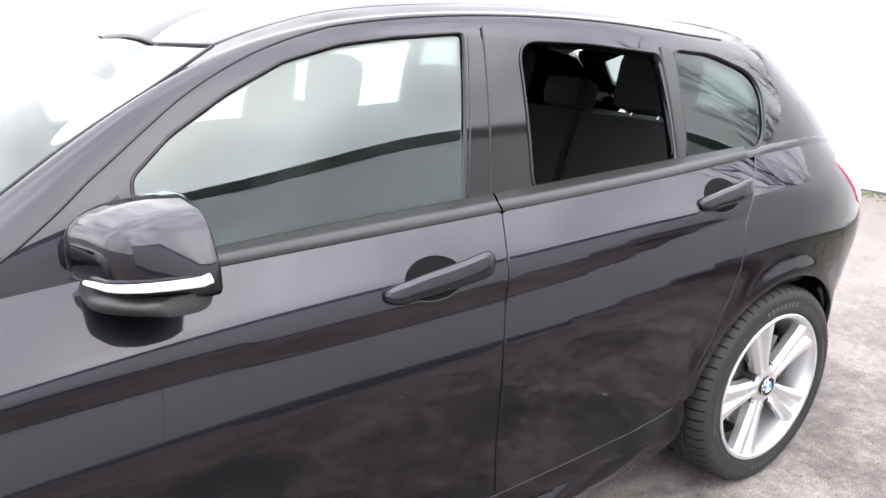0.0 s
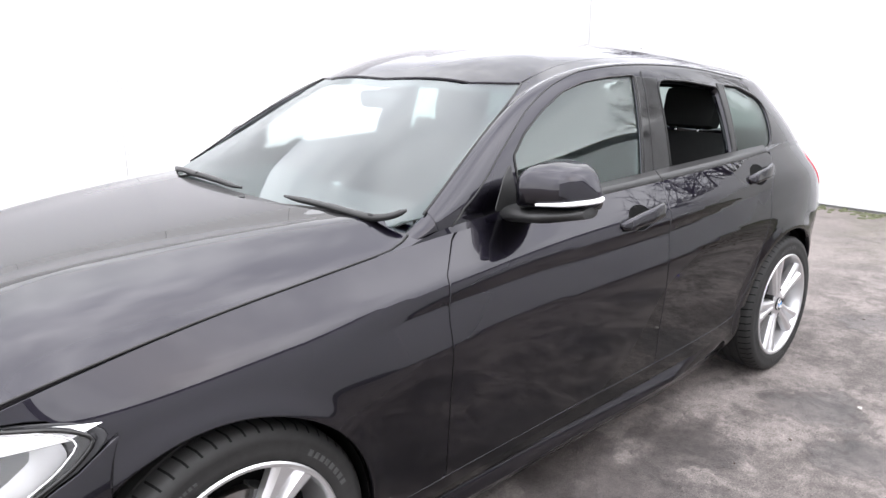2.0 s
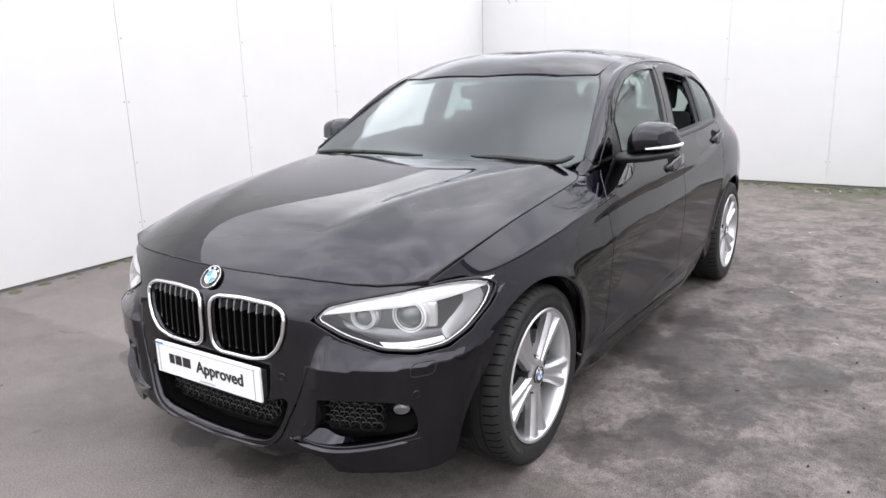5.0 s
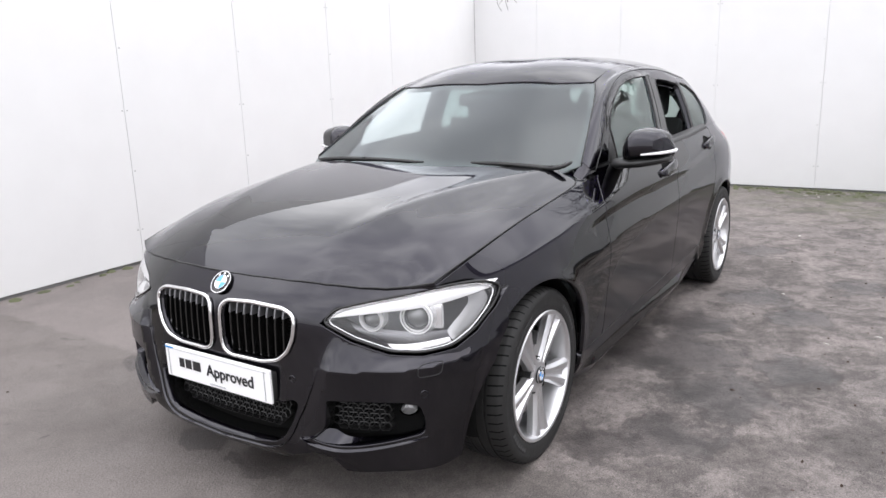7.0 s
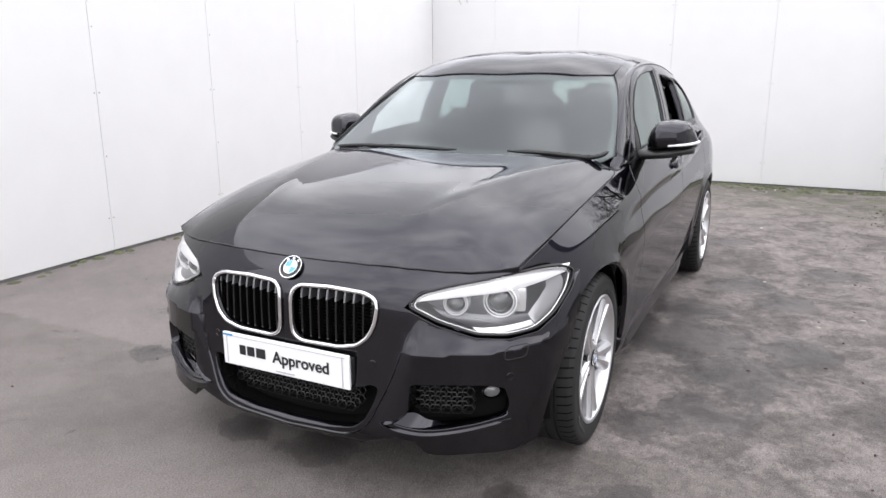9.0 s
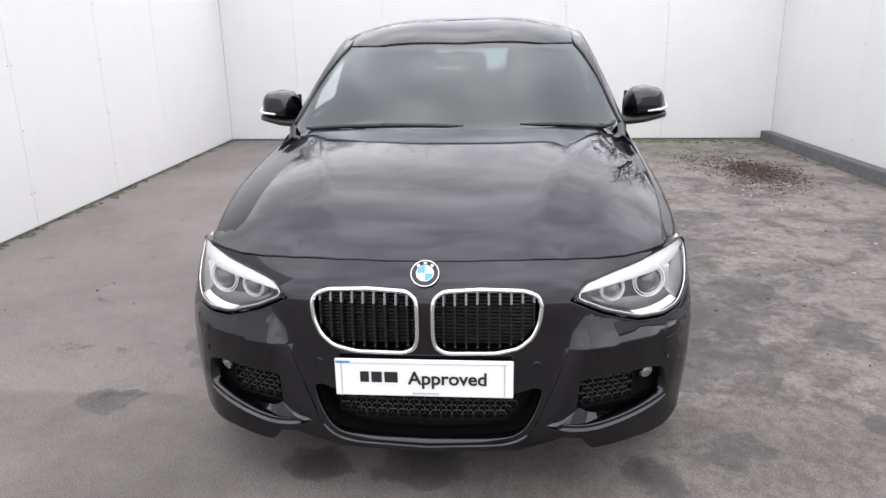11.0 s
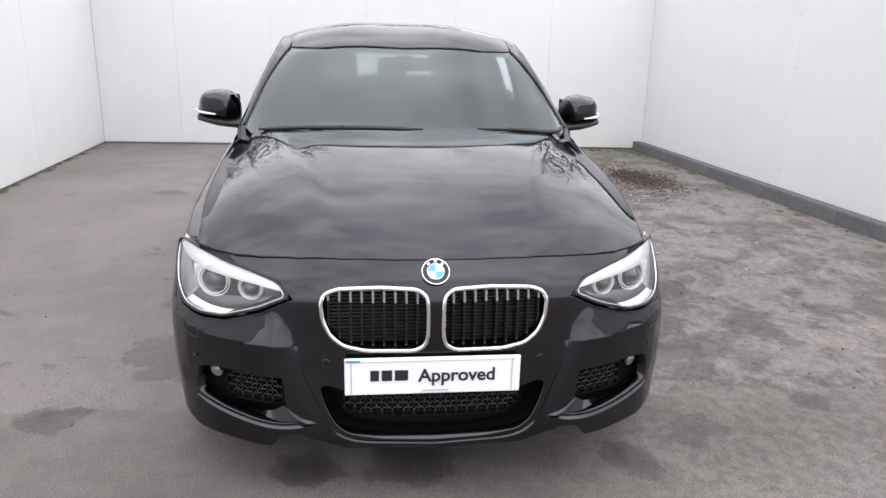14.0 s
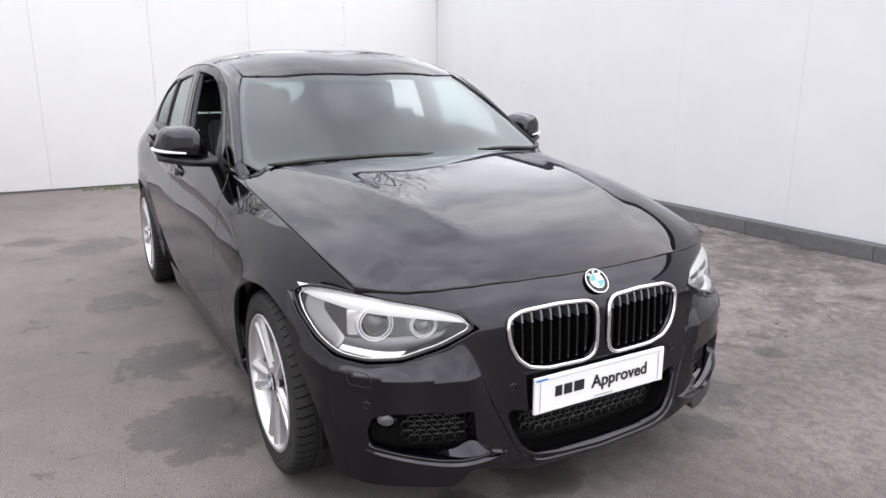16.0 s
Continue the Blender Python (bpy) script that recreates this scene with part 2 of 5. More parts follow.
def tube(name, line, radius, mat, parent=None, label="", closed=False, segments=8, flat=1.0, up=(0, 0, 1)):
    """A rod along a line of points; flat squeezes it across."""
    p = np.array(line, float)
    n = len(p)
    verts, faces = [], []
    radii = np.broadcast_to(np.asarray(radius, float), (n,))
    for i in range(n):
        d = (p[(i + 1) % n] - p[i - 1]) if closed else p[min(i + 1, n - 1)] - p[max(i - 1, 0)]
        d = d / (np.linalg.norm(d) + 1e-12)
        a = np.cross(d, up)
        a = a / (np.linalg.norm(a) + 1e-9)
        b = np.cross(a, d)
        for k in range(segments):
            w = 2 * math.pi * k / segments
            verts.append(p[i] + radii[i] * (a * math.cos(w) + b * math.sin(w) * flat))
    for i in range(n if closed else n - 1):
        for k in range(segments):
            j, l = (i + 1) % n, (k + 1) % segments
            faces.append((i * segments + k, i * segments + l, j * segments + l, j * segments + k))
    if not closed:
        faces += [tuple(range(segments))[::-1], tuple((n - 1) * segments + k for k in range(segments))]
    return mesh_part(name, verts, faces, mat, parent, label)


def lathe(name, profile, mat, parent=None, label="", n=64, axis="y", at=(0, 0, 0)):
    """Turned body: profile of (radius, offset along the axis)."""
    verts, faces, k = [], [], len(profile)
    for i in range(n):
        w = 2 * math.pi * i / n
        for r, o in profile:
            c, s = r * math.cos(w), r * math.sin(w)
            q = (c, o, s) if axis == "y" else (o, c, s) if axis == "x" else (c, s, o)
            verts.append(tuple(q[m] + at[m] for m in range(3)))
    for i in range(n):
        for j in range(k - 1):
            a, b = i * k + j, ((i + 1) % n) * k + j
            faces.append((a, b, b + 1, a + 1))
    ob = mesh_part(name, verts, faces, mat, parent, label)
    ob.data.set_sharp_from_angle(angle=radians(40))
    return ob


def loft(name, rings, mat, parent=None, label="", cap=True, sharp=50):
    """A skin over closed rings of the same number of points."""
    k, verts, faces = len(rings[0]), [p for r in rings for p in r], []
    for i in range(len(rings) - 1):
        for j in range(k):
            l = (j + 1) % k
            faces.append((i * k + j, i * k + l, (i + 1) * k + l, (i + 1) * k + j))
    if cap:
        faces += [tuple(range(k))[::-1], tuple((len(rings) - 1) * k + j for j in range(k))]
    bm = bmesh.new()
    vs = [bm.verts.new(tuple(map(float, v))) for v in verts]
    for f in faces:
        bm.faces.new([vs[i] for i in f])
    ob = part(name, bm, mat, parent, label, smooth=True)
    ob.data.set_sharp_from_angle(angle=radians(sharp))
    return ob


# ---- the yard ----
DARK_PATCHES = ((1.25, -1.02, 0.34), (0.85, -1.28, 0.26), (0.40, -1.18, 0.22), (1.75, -0.95, 0.26), (2.4, -1.15, 0.22), (1.3, -0.62, 0.30), (3.7, -1.0, 0.20), (0.2, -0.98, 0.14),
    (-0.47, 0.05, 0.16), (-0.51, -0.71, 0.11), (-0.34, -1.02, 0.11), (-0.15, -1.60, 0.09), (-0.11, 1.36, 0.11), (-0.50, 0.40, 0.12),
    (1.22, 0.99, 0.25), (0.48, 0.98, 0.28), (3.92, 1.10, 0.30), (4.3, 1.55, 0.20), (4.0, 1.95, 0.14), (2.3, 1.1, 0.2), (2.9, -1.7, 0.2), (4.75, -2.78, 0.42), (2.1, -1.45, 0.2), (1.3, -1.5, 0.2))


def ground_material():
    m = material("tarmac", (0.13, 0.125, 0.12), 0.85)
    n, links, bsdf = m.node_tree.nodes, m.node_tree.links, m.node_tree.nodes["Principled BSDF"]
    at = n.new("ShaderNodeTexCoord")

    def noise_of(scale, detail=6, rough=0.6, dist=0.0):
        t = n.new("ShaderNodeTexNoise")
        t.inputs["Scale"].default_value, t.inputs["Detail"].default_value = scale, detail
        t.inputs["Roughness"].default_value, t.inputs["Distortion"].default_value = rough, dist
        links.new(at.outputs["Object"], t.inputs["Vector"])
        return t.outputs["Fac"]

    def ramp_of(fac, stops):
        r = n.new("ShaderNodeValToRGB")
        while len(r.color_ramp.elements) < len(stops):
            r.color_ramp.elements.new(0.5)
        for e, (pos, col) in zip(r.color_ramp.elements, stops):
            e.position, e.color = pos, (*col, 1)
        links.new(fac, r.inputs["Fac"])
        return r.outputs["Color"]

    def mix(kind, fac, a, b):
        x = n.new("ShaderNodeMixRGB")
        x.blend_type = kind
        for slot, val in (("Fac", fac), ("Color1", a), ("Color2", b)):
            if isinstance(val, (int, float)):
                x.inputs[slot].default_value = val
            elif isinstance(val, tuple):
                x.inputs[slot].default_value = (*val, 1)
            else:
                links.new(val, x.inputs[slot])
        return x.outputs["Color"]

    sep = n.new("ShaderNodeSeparateXYZ")
    links.new(at.outputs["Object"], sep.inputs[0])
    wobble = n.new("ShaderNodeTexNoise")
    wobble.inputs["Scale"].default_value, wobble.inputs["Detail"].default_value, wobble.inputs["Roughness"].default_value = 7.0, 7, 0.65
    links.new(at.outputs["Object"], wobble.inputs["Vector"])

    def calc(kind, a, b=0.0, c=0.0):
        x = n.new("ShaderNodeMath")
        x.operation = kind
        for k, val in enumerate((a, b, c)):
            if isinstance(val, (int, float)):
                x.inputs[k].default_value = val
            else:
                links.new(val, x.inputs[k])
        return x.outputs[0]

    # the yard's older, paler tarmac and the smoother strip in front of it
    rough_edge = calc("ADD", sep.outputs["X"], calc("MULTIPLY", calc("SUBTRACT", wobble.outputs["Fac"], 0.5), 0.16))
    older = calc("MULTIPLY_ADD", rough_edge, 26.0, 1.8)
    older = calc("MINIMUM", calc("MAXIMUM", older, 0.0), 1.0)
    fields = calc("ADD", calc("MULTIPLY", noise_of(4.2, 12, 0.72, 0.35), 0.68), calc("MULTIPLY", noise_of(1.1, 4, 0.5, 0.4), 0.32))
    pale = ramp_of(fields, [(0.43, (0.103, 0.091, 0.085)), (0.492, (0.136, 0.120, 0.113)), (0.508, (0.166, 0.147, 0.138)), (0.56, (0.202, 0.179, 0.168))])
    smooth = ramp_of(noise_of(1.6, 9, 0.62, 0.3), [(0.36, (0.118, 0.104, 0.096)), (0.52, (0.148, 0.132, 0.123)), (0.66, (0.172, 0.154, 0.145))])
    crusted = calc("MINIMUM", calc("MAXIMUM", calc("MULTIPLY_ADD", sep.outputs["Y"], -0.6, 0.40), 0.16), 1.0)
    pale = mix("MIX", crusted, (0.186, 0.165, 0.156), pale)
    col = mix("MIX", older, smooth, pale)
    blotch = ramp_of(noise_of(0.8, 8, 0.66, 0.6), [(0.40, (0.80, 0.80, 0.81)), (0.54, (1.06, 1.05, 1.05))])
    crust = ramp_of(noise_of(19, 9, 0.78, 0.3), [(0.44, (0.66, 0.65, 0.64)), (0.49, (0.98, 0.98, 0.98)), (0.53, (1.04, 1.04, 1.04)), (0.56, (1.28, 1.27, 1.26))])
    grain = ramp_of(noise_of(170, 3, 0.75), [(0.32, (0.42, 0.42, 0.42)), (0.68, (1.62, 1.62, 1.62))])
    col = mix("MULTIPLY", 0.55, col, blotch)
    col = mix("MULTIPLY", calc("MULTIPLY", crusted, 0.6), col, crust)
    col = mix("MULTIPLY", 0.8, col, grain)
    # dark pits and pale grit
    for size, lo, hi, tint in ((38.0, 0.10, 0.17, (0.45, 0.43, 0.42)), (61.0, 0.09, 0.14, (1.55, 1.5, 1.45))):
        cells = n.new("ShaderNodeTexVoronoi")
        cells.inputs["Scale"].default_value = size
        links.new(at.outputs["Object"], cells.inputs["Vector"])
        dots = ramp_of(cells.outputs["Distance"], [(lo, tint), (hi, (1, 1, 1))])
        col = mix("MULTIPLY", older, col, dots)
    # damp stains about the yard, and ragged dark patches close along the car
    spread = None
    for x, y, r in DARK_PATCHES:
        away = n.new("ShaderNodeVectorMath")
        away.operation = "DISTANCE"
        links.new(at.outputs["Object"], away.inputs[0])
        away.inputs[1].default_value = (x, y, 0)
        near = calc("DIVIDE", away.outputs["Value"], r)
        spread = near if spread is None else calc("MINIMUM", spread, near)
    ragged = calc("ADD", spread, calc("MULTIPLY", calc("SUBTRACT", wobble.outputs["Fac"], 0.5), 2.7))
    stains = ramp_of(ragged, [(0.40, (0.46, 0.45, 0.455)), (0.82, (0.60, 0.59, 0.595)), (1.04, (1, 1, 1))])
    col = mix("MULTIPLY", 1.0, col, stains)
    specks = ramp_of(noise_of(4.2, 5, 0.6, 0.4), [(0.30, (0.66, 0.66, 0.66)), (0.36, (1, 1, 1))])
    col = mix("MULTIPLY", 1.0, col, specks)
    # moss towards the yard's far end
    damp_end = calc("MULTIPLY", calc("SUBTRACT", sep.outputs["X"], 4.7), 0.5)
    side_way = calc("SUBTRACT", 1.0, calc("MULTIPLY", calc("ABSOLUTE", calc("ADD", sep.outputs["Y"], 1.9)), 0.42))
    growth = calc("MULTIPLY", calc("MINIMUM", calc("MAXIMUM", damp_end, 0.0), 1.0), calc("MAXIMUM", side_way, 0.0))
    patchy = ramp_of(noise_of(3.4, 9, 0.7, 0.3), [(0.42, (0, 0, 0)), (0.60, (1, 1, 1))])
    green = calc("MULTIPLY", growth, patchy)
    col = mix("MIX", green, col, (0.105, 0.115, 0.062))
    links.new(col, bsdf.inputs["Base Color"])
    wet = ramp_of(ragged, [(0.6, (0.50, 0.50, 0.50)), (1.1, (0.86, 0.86, 0.86))])
    links.new(wet, bsdf.inputs["Roughness"])
    b = n.new("ShaderNodeBump")
    b.inputs["Strength"].default_value, b.inputs["Distance"].default_value = 0.7, 0.006
    links.new(noise_of(75, 5, 0.75), b.inputs["Height"])
    links.new(b.outputs["Normal"], bsdf.inputs["Normal"])
    return m


tarmac = ground_material()
wall_white = material("white_panel", (0.73, 0.73, 0.73), 0.45, 0, 3, 0.035, 0.03)
# darker copy of white_panel: the south wall's shade is put into its colour
wall_shaded = material("shaded_white_panel", (0.66, 0.665, 0.675), 0.5, 0, 2.5, 0.05, 0.03)
wall_back = material("white_backing", (0.22, 0.22, 0.22), 0.7, 0, 6, 0.1)
coping_dark = material("coping", (0.03, 0.03, 0.032), 0.5, 0, 12, 0.3)
kerb_grey = material("kerb_concrete", (0.115, 0.115, 0.12), 0.85, 0, 22, 0.3, 0.4)
moss_green = material("moss", (0.10, 0.108, 0.058), 0.95, 0, 40, 0.5, 0.8)
litter_brown = material("leaf_litter", (0.075, 0.05, 0.038), 0.9, 0, 50, 0.6)
litter_pale = material("pale_litter", (0.45, 0.43, 0.40), 0.8)
bolt_zinc = material("bolt_zinc", (0.45, 0.45, 0.45), 0.4, 0.6)
bark = material("bark", (0.05, 0.042, 0.036), 0.9, 0, 30, 0.3)

bm = bmesh.new()
bmesh.ops.create_grid(bm, x_segments=60, y_segments=60, size=400)
ground = tagged(part("ground", bm, tarmac), "worn grey tarmac with damp stains and dark patches", "ground", kind="structure")

WALL_H = 2.32
CORNER_R, CORNER_L = Vector((7.18, 3.57, 0)), Vector((6.98, -3.66, 0))
FRONT_R, FRONT_L = Vector((-2.6, 3.08, 0)), Vector((-2.6, -3.98, 0))


def wall(name, a, b, inner, label, seams, bolted, panel_h=3.0, capped=False, skin=None, gap=0.004):
    """A panelled wall from a to b along the ground; inner: the way into the yard; seams: metres from a."""
    along = (b - a).normalized()
    turn = Matrix((along, inner, Vector((0, 0, 1)))).transposed()
    length = (b - a).length
    place = Matrix.Translation(a) @ turn.to_4x4()
    own = part(name, box(length + 0.1, 0.10, panel_h, (length / 2, -0.07, panel_h / 2)), wall_back)
    own.matrix_world = place
    tagged(own, label, "wall", kind="structure")
    cuts = [0.0, *seams, length]
    for i in range(len(cuts) - 1):
        w = cuts[i + 1] - cuts[i] - gap
        p = part("panel", box(w, 0.018, panel_h - 0.03, (cuts[i] + w / 2 + 0.0015, -0.0095, panel_h / 2 + 0.012), 0.0015), skin or wall_white, own)
    for s, which in zip(seams, bolted):
        if not which:
            continue
        for k in range(5):
            z = 0.28 + 0.47 * k
            bm = bmesh.new()
            for side_of in (-0.022, 0.022):
                if which == 1 and side_of > 0 and k % 2:
                    continue
                m = Matrix.Translation((s + side_of, 0.001, z)) @ Matrix.Rotation(radians(90), 4, "X")
                bmesh.ops.create_cone(bm, cap_ends=True, segments=8, radius1=0.007, radius2=0.005, depth=0.006, matrix=m)
            part("bolt", bm, bolt_zinc, own)
    if capped:
        part("coping", box(length + 0.12, 0.16, 0.16, (length / 2, -0.06, panel_h + 0.08), 0.01), coping_dark, own, "dark wall capping")
    return own


wall("wall_north", CORNER_R, FRONT_R, Vector((0.0501, -1, 0)).normalized(), "white bolted panel wall with thin upright seams", (2.2, 3.4, 4.72, 5.95, 7.15, 8.35), (0, 1, 1, 1, 1, 1))
wall("wall_east", CORNER_R, CORNER_L, Vector((-1, 0.028, 0)).normalized(), "white panel wall at the yard's end", (1.0, 2.2, 3.42, 4.58, 5.85), (0, 0, 1, 1, 1), 2.6, gap=0.002)
wall("wall_south", CORNER_L, FRONT_L, Vector((-0.0335, 1, 0)).normalized(), "white panel wall above a concrete kerb", (0.85, 2.03, 3.2, 4.4, 5.6, 6.8), (0, 1, 1, 0, 0, 0), WALL_H, True, wall_shaded, 0.0012)

d = (FRONT_L - CORNER_L)
for i in range(9):
    a = CORNER_L + d * (i / 9.0) + Vector((0, 0.07, 0))
    k = part("kerb", box(d.length / 9 - 0.002, 0.12, 0.125, (0, 0, 0.0575), 0.012), kerb_grey)
    k.matrix_world = Matrix.Translation(a + d / 18) @ Matrix.Rotation(math.atan2(d.y, d.x), 4, "Z")
    tagged(k, "grey concrete kerb along the foot of the wall", "kerb", "kerb stones", "structure")


# ---- the car's surfaces: x backwards from the front axle, y to its right, z up ----
class Spline:
    """Natural cubic spline through values at fixed knots; values may differ from query to query."""

    def __init__(self, knots):
        self.x = x = np.array(knots, float)
        n, h = len(x), np.diff(x)
        a, b = np.eye(n), np.zeros((n, n))
        for i in range(1, n - 1):
            a[i, i - 1:i + 2] = h[i - 1], 2 * (h[i - 1] + h[i]), h[i]
            b[i, i - 1:i + 2] = 6 / h[i - 1], -6 / h[i - 1] - 6 / h[i], 6 / h[i]
        self.m = np.linalg.solve(a, b)

    def __call__(self, q, values):
        q, v = np.atleast_1d(np.asarray(q, float)), np.asarray(values, float)
        v = np.repeat(v[:, None], len(q), 1) if v.ndim == 1 else v
        k, x, cols = self.m @ v, self.x, np.arange(len(q))
        c = np.clip(q, x[0], x[-1])
        i = np.clip(np.searchsorted(x, c) - 1, 0, len(x) - 2)
        h = x[i + 1] - x[i]
        a, b = (x[i + 1] - c) / h, (c - x[i]) / h
        out = a * v[i, cols] + b * v[i + 1, cols] + ((a ** 3 - a) * k[i, cols] + (b ** 3 - b) * k[i + 1, cols]) * h * h / 6
        slope0 = (v[1] - v[0]) / (x[1] - x[0]) - (x[1] - x[0]) * k[1] / 6
        slope1 = (v[-1] - v[-2]) / (x[-1] - x[-2]) + (x[-1] - x[-2]) * k[-2] / 6
        return out + np.where(q < x[0], (q - x[0]) * slope0, 0) + np.where(q > x[-1], (q - x[-1]) * slope1, 0)


def curve_of(knots, values):
    s = Spline(knots)
    return lambda q: s(q, values)


SIDE_X = (-0.5, -0.25, 0.0, 0.3, 0.6, 1.0, 1.7, 2.35, 2.69, 3.0, 3.25, 3.5)
side_width = curve_of(SIDE_X, (0.690, 0.804, 0.855, 0.870, 0.867, 0.862, 0.864, 0.872, 0.880, 0.858, 0.775, 0.63))
side_top_y = curve_of(SIDE_X, (0.69, 0.727, 0.745, 0.754, 0.758, 0.775, 0.785, 0.786, 0.775, 0.735, 0.635, 0.50))
side_top_z = curve_of(SIDE_X, (0.738, 0.812, 0.866, 0.908, 0.943, 0.968, 0.988, 1.012, 1.028, 1.025, 0.985, 0.90))
SIDE_Q = (0, 0.1, 0.21, 0.38, 0.55, 0.68, 0.83, 0.92, 1.0)
SIDE_D = (0.105, 0.052, 0.030, 0.015, 0.003, 0.0, 0.018, 0.05, 0.0)
SIDE_K = Spline(range(9))
crease_z = curve_of((-0.3, -0.1, 0.06, 0.14, 0.24, 0.42, 0.66, 1.0, 1.3, 1.66, 2.0, 2.3, 2.8), (0.64, 0.70, 0.752, 0.788, 0.810, 0.822, 0.834, 0.848, 0.851, 0.858, 0.88, 0.912, 0.94))
AXLES = (0.0, 2.69)
HUB_Z, ARCH_R = 0.318, 0.362


def side(x, v):
    """The left or right body side (half width y), from the sill, v = 0, to the belt or bonnet edge, v = 8."""
    x, v = np.atleast_1d(np.asarray(x, float)), np.atleast_1d(np.asarray(v, float))
    w, yt, zt = side_width(x), side_top_y(x), side_top_z(x)
    zs = np.array([0.13 + q * (zt - 0.13) for q in SIDE_Q])
    ys = np.array([w - d for d in SIDE_D])
    gap = w - yt
    wing = np.clip((0.75 - x) / 0.6, 0, 1)
    ys[5] = ys[5] - 0.03 * gap * wing
    ys[6], ys[7], ys[8] = w - (0.16 + 0.10 * wing) * gap, w - (0.53 + 0.06 * wing) * gap, yt
    y, z = SIDE_K(v, ys), SIDE_K(v, zs)
    for ax in AXLES:
        r = np.hypot(x - ax, z - HUB_Z)
        y = y + (0.008 if ax < 1 else 0.010) * np.exp(-((r - ARCH_R) / (0.032 if ax < 1 else 0.045)) ** 2) * (z < 0.95)
    under = crease_z(x) - z
    fade = np.clip((x - 0.20) / 0.3, 0, 1) * np.clip((2.9 - x) / 0.5, 0, 1)
    run = 0.045 + 0.07 * np.exp(-((x - 0.0) / 0.3) ** 2)
    u = np.clip(under, 0, 9)
    a, b = u / run, 1 - (u - run) / 0.10
    cut = np.clip(0.5 * (a + b - np.sqrt((a - b) ** 2 + 0.01)), 0, 1)
    y = y - 0.0115 * fade * cut * (1 - 0.45 * np.exp(-((x - 0.26) / 0.2) ** 2))
    foot = np.interp(x, [0.45, 0.8, 1.2, 1.6, 2.0, 2.2], [0.222, 0.224, 0.230, 0.242, 0.256, 0.266])
    y = y + 0.036 * np.clip((foot - z) / 0.045, 0, 1) * np.clip((x - 0.42) / 0.15, 0, 1) * np.clip((2.24 - x) / 0.4, 0, 1)
    y = y - 0.22 * np.clip(x - 3.0, 0, 1) * np.clip((0.74 - z) / 0.4, 0, 1)
    return np.stack([x, y, z], -1)


def side_v(x, z):
    """The v of the side at the height z."""
    lo, hi = np.full(np.shape(x), -1.0), np.full(np.shape(x), 9.0)
    for _ in range(30):
        mid = (lo + hi) / 2
        below = side(x, mid)[:, 2] < z
        lo, hi = np.where(below, mid, lo), np.where(below, hi, mid)
    return (lo + hi) / 2


TOP_X = (0.45, 0.6, 0.8, 1.0, 1.15, 1.3, 1.6, 1.9, 2.3, 2.7, 3.0, 3.12, 3.3, 3.42)
top_centre = curve_of(TOP_X, (0.985, 1.075, 1.19, 1.293, 1.373, 1.425, 1.464, 1.470, 1.460, 1.417, 1.364, 1.31, 1.14, 1.0))
top_rail_z = curve_of((0.5, 0.7, 0.9, 1.1, 1.3, 1.5, 1.8, 2.2, 2.5, 2.8, 3.05, 3.3, 3.45), (0.93, 1.035, 1.155, 1.262, 1.325, 1.354, 1.365, 1.348, 1.320, 1.285, 1.205, 1.07, 0.97))
top_rail_y = curve_of((0.5, 0.7, 0.9, 1.1, 1.3, 1.5, 1.8, 2.2, 2.5, 2.8, 3.05, 3.3, 3.45), (0.75, 0.722, 0.69, 0.655, 0.640, 0.640, 0.638, 0.632, 0.625, 0.608, 0.572, 0.505, 0.45))
glass_y = curve_of((0.5, 1.2, 1.7, 2.3, 2.69, 3.0, 3.25, 3.42), (0.756, 0.758, 0.756, 0.754, 0.766, 0.729, 0.630, 0.545))
TOP_K = Spline(range(7))


def top(x, v, out=0.0):
    """The cabin: v = 0 at the belt, 2 at the window's upper edge, 6 on the middle line; past 6 the other side."""
    x, v = np.atleast_1d(np.asarray(x, float)), np.atleast_1d(np.asarray(v, float))
    sign = np.where(v > 6, 1.0, -1.0)
    v = np.where(v > 6, 12 - v, v)
    zb, gy, gz, zc = side_top_z(x) + 0.012, top_rail_y(x), top_rail_z(x), top_centre(x)
    gz = np.maximum(gz, zb + 0.004)
    by = glass_y(x)
    power = 2.3 + 2.0 * np.clip((x - 1.05) / 0.35, 0, 1)
    roof = lambda f: gz + (zc - gz) * (1 - f ** power)
    ys = np.array([by, (by + gy) / 2 + 0.010, gy, 0.945 * gy, 0.83 * gy, 0.45 * gy, 0 * gy])
    zs = np.array([zb, (zb + gz) / 2, gz, roof(0.945) + 0.006, roof(0.83), roof(0.45), zc])
    return np.stack([x, sign * TOP_K(v, ys), TOP_K(v, zs)], -1)


def top_v(x, z):
    lo, hi = np.full(np.shape(x), -1.0), np.full(np.shape(x), 3.5)
    for _ in range(30):
        mid = (lo + hi) / 2
        below = top(x, mid)[:, 2] < z
        lo, hi = np.where(below, mid, lo), np.where(below, hi, mid)
    return (lo + hi) / 2


